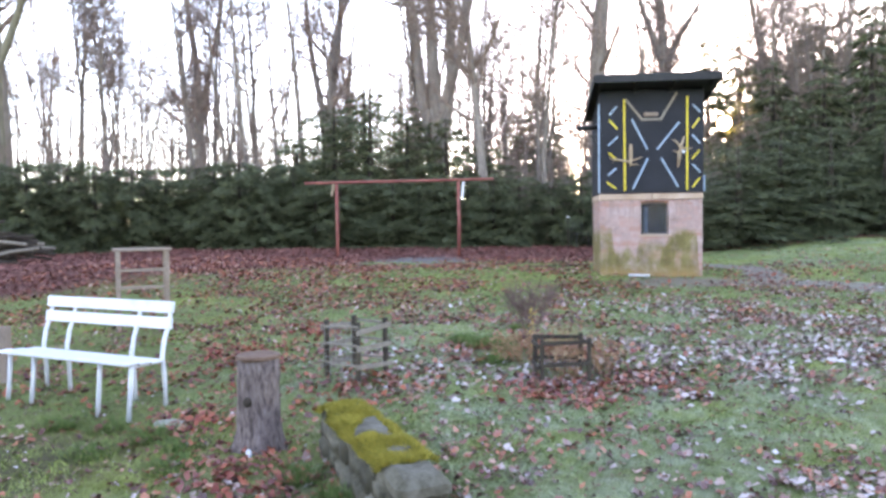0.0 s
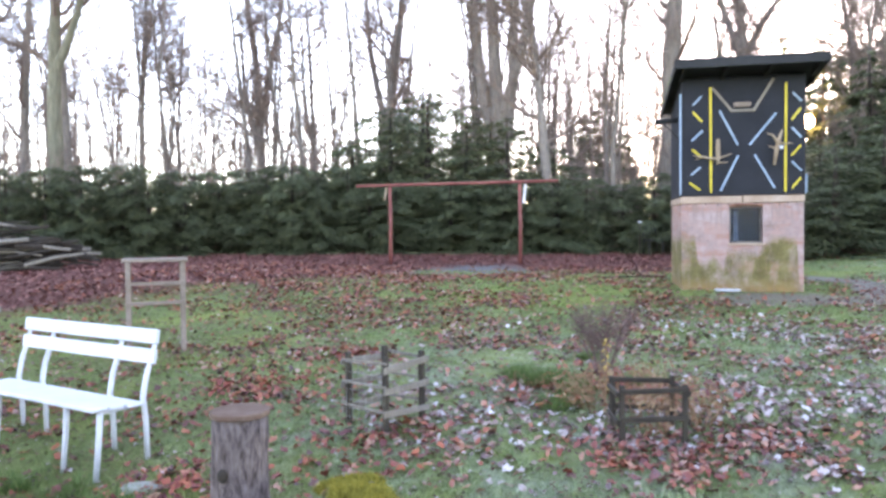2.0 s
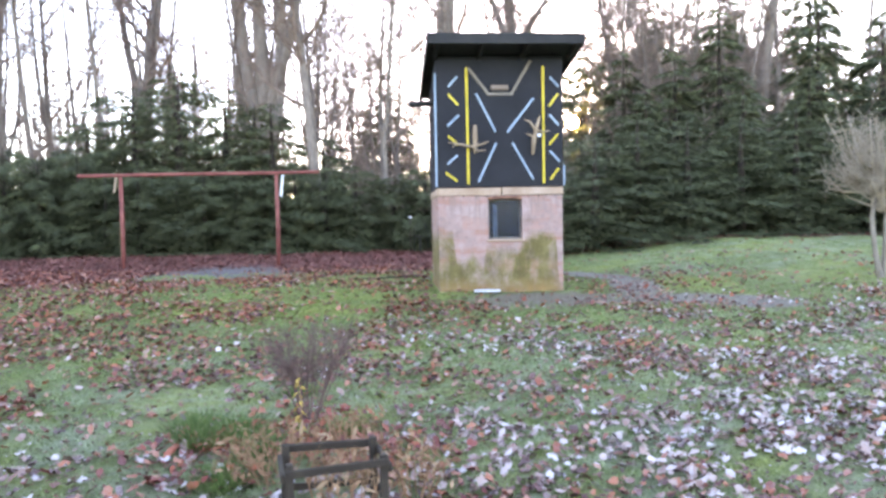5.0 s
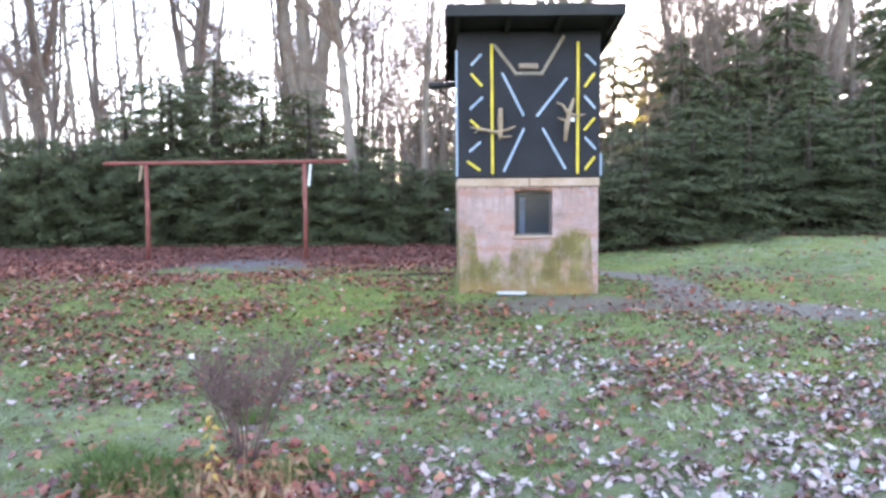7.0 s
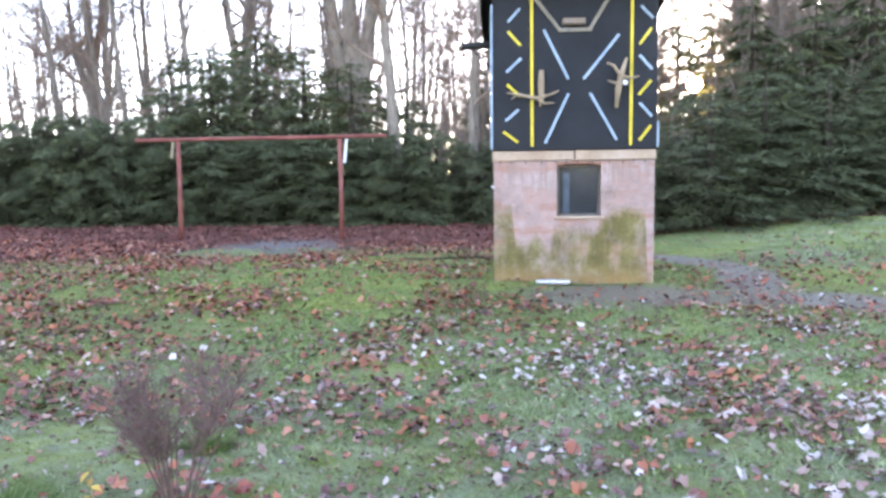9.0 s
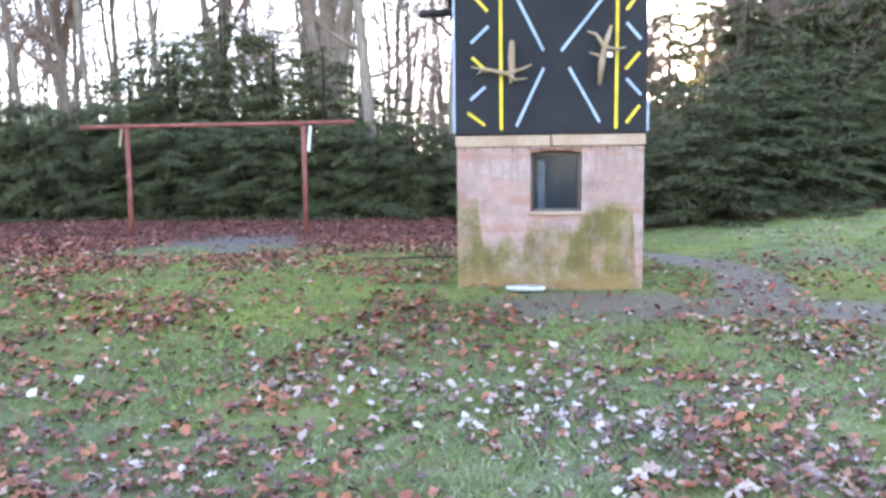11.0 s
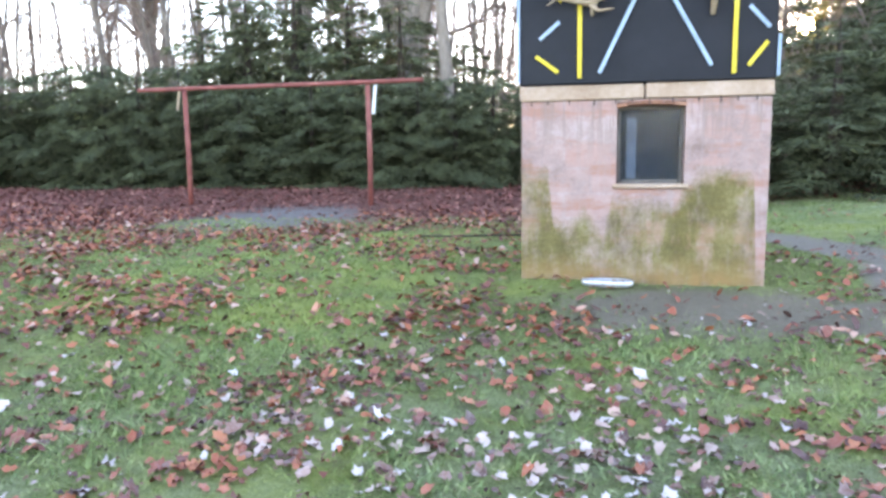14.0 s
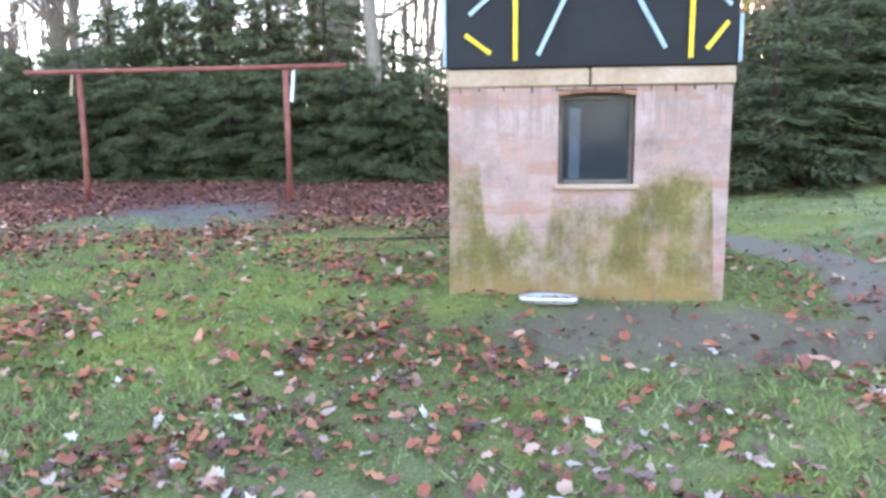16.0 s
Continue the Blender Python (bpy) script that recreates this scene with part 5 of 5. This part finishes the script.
leaves("leaf_drift", 30000, 47, w_drift, (-4, 4, 2.8, 11.5), LEAF_RUST, 0.068, "heaps of rust-red leaves round the stump and cages", 0.02)
def w_crumb(x, y):
    return (0.25 + 0.75 * patches(x, y, 0.35, 0.65, 2)) * np.clip((15 - y) / 6, 0.1, 1)


leaves("leaf_crumbs", 110000, 49, w_crumb, (-7, 9, 2.6, 17), LEAF_CRUMB, 0.028, "dark crumbs of rotting leaves in the grass", 0.014, "scrap")
leaves("leaf_litter", 70000, 45, w_red, (-18, 14, 7, 25), LEAF_RED, 0.085, "dark red leaf litter along the hedge", 0.012, "scrap")


def grass():
    r = np.random.default_rng(51)

    def weight(x, y):
        d = np.maximum(np.maximum(y - 9.0, 3.2), abs(x - 0.22 * y) * 0.9)
        return np.clip(3.4 / d, 0.05, 1) ** 1.5 * (0.35 + 0.65 * patches(x, y, 0.3, 0.6, 9))

    x, y = scatter(1250000, 52, weight, -8, 11, -1.0, 21.0)
    soil = np.zeros(len(x), bool)
    for cx, cy, rx, ry, turn in SOIL:
        ca, sa = math.cos(radians(turn)), math.sin(radians(turn))
        soil |= (((x - cx) * ca + (y - cy) * sa) / rx) ** 2 + ((-(x - cx) * sa + (y - cy) * ca) / ry) ** 2 < 1.1
    k = off_things(x, y) & in_view(x, y) & ~(soil & (0.35 * patches(x, y, 0.45, 0.75, 12) < r.random(len(x)))) & ~((y > np.minimum(1.6 * x + 25.0, 18.6)) & (x < 3))
    x, y = x[k], y[k]
    n = len(x)
    a = r.random(n) * 2 * np.pi
    h = (0.028 * r.uniform(0.4, 1.6, n) * (0.5 + 0.9 * patches(x, y, 0.3, 0.7, 6)))[:, None]
    w = (0.003 + 0.0006 * np.maximum(y - 9.0, 3.0))[:, None]
    s = np.stack([np.cos(a), np.sin(a), 0 * a], 1)
    l = np.stack([r.normal(0, 0.9, n), r.normal(0, 0.9, n), np.ones(n)], 1)
    p = np.stack([x, y, gz(x, y) - 0.006], 1)
    me = quads_mesh("grass", np.stack([p - s * w, p + s * w, p + l * h], 1))
    tagged(part("grass", me, GRASS), "short uneven winter grass touched by frost", "grass", kind="stuff")


grass()

# ---- more things round the lawn ----


def build_pale_tree():
    x, y = 8.25, 13.9
    r = np.random.default_rng(31)
    trunk = [([(0, 0, -0.1), (-0.1, 0.02, 0.5), (-0.16, 0, 0.95), (-0.1, 0, 1.35)], [0.05, 0.038, 0.036, 0.03], 8, False),
             ([(0.06, 0.05, -0.1), (0.1, 0.04, 0.7), (0.08, 0, 1.35)], [0.045, 0.04, 0.03], 8, False)]
    crown = []
    for _ in range(150):
        a, f = r.random() * 2 * np.pi, r.uniform(0.3, 1.0)
        p = np.array([r.normal(0, 0.06), r.normal(0, 0.06), r.uniform(1.0, 1.6)])
        e = np.array([math.cos(a) * 0.85 * f, math.sin(a) * 0.85 * f, r.uniform(1.45, 2.55)])
        m = (p + e) / 2 + np.array([math.cos(a) * 0.1, math.sin(a) * 0.1, -0.05])
        crown.append(([p, m, e], [0.018, 0.012, 0.004], 4, False))
        for _ in range(7):
            q = m + (e - m) * r.random()
            w = q + r.normal(0, 0.14, 3) + np.array([0, 0, 0.08])
            crown.append(([q, (q + w) / 2 + r.normal(0, 0.02, 3), w], [0.006, 0.005, 0.002], 3, False))
    t = thing("pollard_tree", pose(x, y, gzf(x, y)), "small pale leafless tree with a bushy crown", "tree")
    part("trunk", tubes_mesh("trunk", trunk), GREYWOOD, t)
    part("crown", tubes_mesh("crown", crown), PALETWIG, t)


build_pale_tree()


def build_fence():
    x0, y0 = -8.75, 10.4
    t = thing("paddock_fence", pose(x0, y0, gzf(x0, y0), 0, 0, 35), "weathered open post and rail garden fence", "fence")
    for i in range(5):
        part("post", box((0.09, 0.09, 1.25), (-0.55 * i - 0.1, 0, 0.5), None, 0.008, 0.003), GREYWOOD, t)
    for z in (0.1, 0.62, 1.1):
        part("rail", box((2.7, 0.035, 0.08), (-1.2, -0.065, z), None, 0.006, 0.003), GREYWOOD, t)
    for z in (1.75, 2.35):
        part("wire_rail", tubes_mesh("wire_rail", [([(-2.6, 0.3, z - 0.05), (-1.2, 0.35, z), (-0.2, 0.4, z + 0.02)], 0.03, 6, True)]), DARKWOOD, t)
    part("tall_post", tubes_mesh("tall_post", [([(-0.25, 0.42, -0.3), (-0.25, 0.42, 1.2), (-0.24, 0.42, 2.5)], [0.05, 0.05, 0.045], 10, True)]), GREYWOOD, t)
    part("tall_post", tubes_mesh("tall_post", [([(-2.6, 0.3, -0.3), (-2.6, 0.3, 2.6)], [0.07, 0.06], 10, True)]), GREENBARK, t)


build_fence()


def build_woodpile():
    cx, cy = -13.9, 16.2
    r = random.Random(8)
    t = thing("brushwood_pile", pose(cx, cy, gzf(cx, cy), 0, 0, 40), "heap of cut branches and logs", "wood pile")
    for k in range(130):
        u = r.uniform(-2.6, 1.3)
        top = 1.25 * max(0.05, 1 - abs((u + 0.7) / 2.6) ** 1.6)
        z = r.uniform(0.02, 1) * top
        v = r.uniform(-0.6, 0.6) * (1 - 0.5 * z)
        l = r.uniform(0.8, 2.0)
        a, tilt = r.uniform(-0.6, 0.6), r.uniform(-0.2, 0.2)
        e = (math.cos(a) * l / 2, math.sin(a) * l / 2, math.sin(tilt) * l / 2)
        rad = r.choice((0.025, 0.035, 0.05, 0.07))
        part("log", tubes_mesh("log", [([(u - e[0], v - e[1], max(z - e[2], 0.03)), (u, v, z + 0.05), (u + e[0], v + e[1], max(z + e[2], 0.03))], [rad, rad * 0.95, rad * 0.8], 7, True)]),
             (CONIFERBARK, GREYWOOD, DARKWOOD, DARKWOOD)[k % 4], t)


build_woodpile()


def build_iron_chair():
    x, y = 1.62, 23.4
    t = thing("iron_chair", pose(x, y, gzf(x, y), 0, 0, 20), "black iron garden chair standing by the hedge", "chair")
    part("seat", box((0.46, 0.44, 0.04), (0, 0, 0.44), None, 0.012), BLACKIRON, t)
    for sx in (-0.2, 0.2):
        for sy in (-0.19, 0.19):
            part("leg", tubes_mesh("leg", [([(sx, sy, 0.42), (sx * 1.1, sy * 1.15, -0.04)], 0.018, 7, True)]), BLACKIRON, t)
    arch = [(0.22 * math.cos(a), 0.2 + 0.05 * math.sin(a), 0.44 + 0.42 * math.sin(a)) for a in np.linspace(0, math.pi, 11)]
    part("backrest", tubes_mesh("backrest", [(arch, 0.02, 7, True)]), BLACKIRON, t)
    for sx in (-0.1, 0.0, 0.1):
        part("back_bar", tubes_mesh("back_bar", [([(sx, 0.2, 0.45), (sx, 0.24, 0.8)], 0.012, 6, True)]), BLACKIRON, t)
    p = thing("garden_stake", pose(x - 0.38, y - 0.1, gzf(x, y)), "thin dark stake with a pale cap", "stake")
    part("stake", tubes_mesh("stake", [([(0, 0, -0.1), (0, 0, 0.95)], 0.02, 7, True)]), DARKWOOD, p)
    part("cap", box((0.09, 0.06, 0.05), (0, 0, 0.97), None, 0.01), WHITE, p, "pale cap")


build_iron_chair()


def build_small_post():
    x, y = -5.2, 6.6
    t = thing("marker_post", pose(x, y, gzf(x, y)), "short pale sawn post beside the bench", "post")
    part("post", box((0.09, 0.09, 0.62), (0, 0, 0.25), None, 0.01, 0.003), RAWWOOD, t)


build_small_post()


def build_roof_moss():
    """Tufts on the tower's roof."""
    r = np.random.default_rng(61)
    n = 2600
    u, v = r.uniform(-1.1, 1.1, n), r.uniform(-0.5, 1.9, n) ** 1.0
    k = np.sin(3.1 * u + 1) * np.sin(2.7 * v + 4 * u) > -0.1
    u, v = u[k], v[k]
    n = len(u)
    ang = math.atan2(0.42, 2.6)
    p = np.stack([(TX0 + TX1) / 2 + 0.02 + u, TY + v, 3.968 - (v - 0.68) * math.tan(ang)], 1)
    a = r.random(n) * 2 * np.pi
    s = np.stack([np.cos(a), np.sin(a), 0 * a], 1) * 0.012
    l = np.stack([r.normal(0, 0.4, n), r.normal(0, 0.4, n), r.uniform(0.4, 1.3, n)], 1) * 0.09
    tagged(part("roof_moss", quads_mesh("roof_moss", np.stack([p - s, p + s, p + l], 1)), GRASS), "green moss and grass tufts on a felt roof", "moss", kind="stuff")


build_roof_moss()


def build_sun():
    """The low sun itself, far beyond the wood."""
    k = Mat("sun_glow")
    k.put(k.b.inputs["Base Color"], (0, 0, 0, 1))
    k.put(k.b.inputs["Emission Color"], (1.0, 0.72, 0.40, 1))
    k.put(k.b.inputs["Emission Strength"], 10.0)
    b = bmesh.new()
    bmesh.ops.create_icosphere(b, subdivisions=3, radius=0.52)
    d = 64
    bmesh.ops.translate(b, vec=(d * math.sin(radians(SUN_AZ)), d * math.cos(radians(SUN_AZ)), 1.5 + d * math.tan(radians(SUN_EL))), verts=b.verts)
    ob = part("backdrop_sun", b, k.m)
    ob.visible_shadow = False
    tagged(ob, "low orange sun behind the trees", "sun", kind="structure")


build_sun()


def build_tuft(seed, x, y, w, h):
    """A clump of taller fresh grass."""
    r = np.random.default_rng(seed)
    n = 420
    a, q = r.random(n) * 2 * np.pi, r.random(n) ** 0.6 * w
    p = np.stack([np.cos(a) * q, np.sin(a) * q, np.full(n, -0.01)], 1)
    l = np.stack([np.cos(a) * q / w * 0.7 + r.normal(0, 0.35, n), np.sin(a) * q / w * 0.7 + r.normal(0, 0.35, n), r.uniform(0.5, 1.1, n)], 1) * h
    s = np.stack([-np.sin(a), np.cos(a), 0 * a], 1) * 0.005
    t = thing("grass_tuft", pose(x, y, gzf(x, y)), "clump of taller fresh green grass", "grass tuft", "grass tufts")
    part("blade_clump", quads_mesh("blade_clump", np.stack([p - s, p + s, p + l], 1)), FRESH, t)


FRESH = leafy("fresh_grass", [(0.15, (0.045, 0.09, 0.025)), (0.5, (0.10, 0.17, 0.05)), (0.9, (0.22, 0.27, 0.10))], 6, 0.6, 0.2)
for i, (x, y, w, h) in enumerate(((-0.42, 8.05, 0.2, 0.13), (-0.62, 7.9, 0.16, 0.12), (0.3, 8.05, 0.14, 0.11), (-0.35, 7.3, 0.2, 0.12), (-0.15, 9.0, 0.12, 0.09), (-3.4, 5.5, 0.2, 0.09), (-2.9, 5.25, 0.22, 0.1), (-2.55, 5.0, 0.2, 0.08), (-3.85, 5.55, 0.18, 0.08), (-3.2, 4.95, 0.22, 0.08), (-2.4, 4.6, 0.2, 0.08), (-1.5, 4.5, 0.14, 0.12), (-1.15, 4.15, 0.14, 0.13), (-0.25, 7.75, 0.2, 0.12), (-0.75, 8.2, 0.2, 0.12))):
    build_tuft(70 + i, x, y, w, h)


def build_stalk():
    x, y = 0.02, 7.62
    r = np.random.default_rng(91)
    t = thing("yellow_stalk", pose(x, y, gzf(x, y)), "dry stalk hung with curled golden leaves", "dry plant")
    part("stem", tubes_mesh("stem", [([(0, 0, -0.04), (0.01, 0.01, 0.25), (0.0, 0, 0.5)], [0.005, 0.004, 0.002], 5, False)]), STRAW, t)
    for i in range(16):
        z, a = 0.06 + 0.028 * i, i * 2.4
        u = np.array([math.cos(a), math.sin(a), -0.7 + r.normal(0, 0.3)]) * 0.05
        w = np.array([-math.sin(a), math.cos(a), 0.2]) * 0.014
        p = np.array([0, 0, z])
        vs = [p, p + u * 0.4 + w + (0, 0, 0.008), p + u, p + u * 0.45 - w + (0, 0, 0.008), p + u * 0.5 - (0, 0, 0.004)]
        part("leaf", mesh_from("leaf", [v.tolist() for v in vs], [(0, 1, 4), (1, 2, 4), (2, 3, 4), (3, 0, 4)]), GOLD, t)


GOLD = leafy("golden_leaf", [(0.2, (0.42, 0.26, 0.06)), (0.8, (0.62, 0.44, 0.13))], 8, 0.7, 0.15)
build_stalk()


def build_white_stone():
    x, y = WHITE_AT
    b = bmesh.new()
    bmesh.ops.create_icosphere(b, subdivisions=3, radius=0.028)
    for v in b.verts:
        v.co = Vector((v.co.x * 0.8, v.co.y * 0.7, v.co.z * 1.2)) * (1 + 0.35 * noise.noise(v.co * 40))
    t = thing("pebble", pose(x, y, gzf(x, y) + 0.02), "small white stone among red leaves", "stone")
    part("stone", b, WHITE, t)


WHITE_AT = (-1.96, 4.81)
build_white_stone()


def build_flat_stone(x, y, size, turn, seed):
    """A worn flat stone let into the turf."""
    b = bmesh.new()
    bmesh.ops.create_icosphere(b, subdivisions=3, radius=1.0)
    for v in b.verts:
        n = 1 + 0.22 * noise.noise(v.co * 1.6 + Vector((seed, 0, 0)))
        v.co = Vector((v.co.x * size * n, v.co.y * size * 0.6 * n, max(-0.03, min(0.022, v.co.z * 0.05)) + 0.004 * noise.noise(v.co * 6)))
    for f in b.faces:
        f.smooth = True
    t = thing("flat_stone", pose(x, y, gzf(x, y) + 0.01, 0, 0, turn), "flat pale grey stone set in mossy turf", "stone")
    part("slab", b, PALESTONE, t)


PALESTONE = surface("pale_flat_stone", [(0.25, (0.13, 0.13, 0.10)), (0.5, (0.27, 0.27, 0.23)), (0.75, (0.40, 0.40, 0.36))], 8, 40, 0.9, 0.6)
build_flat_stone(-2.91, 5.5, 0.13, 20, 1.0)
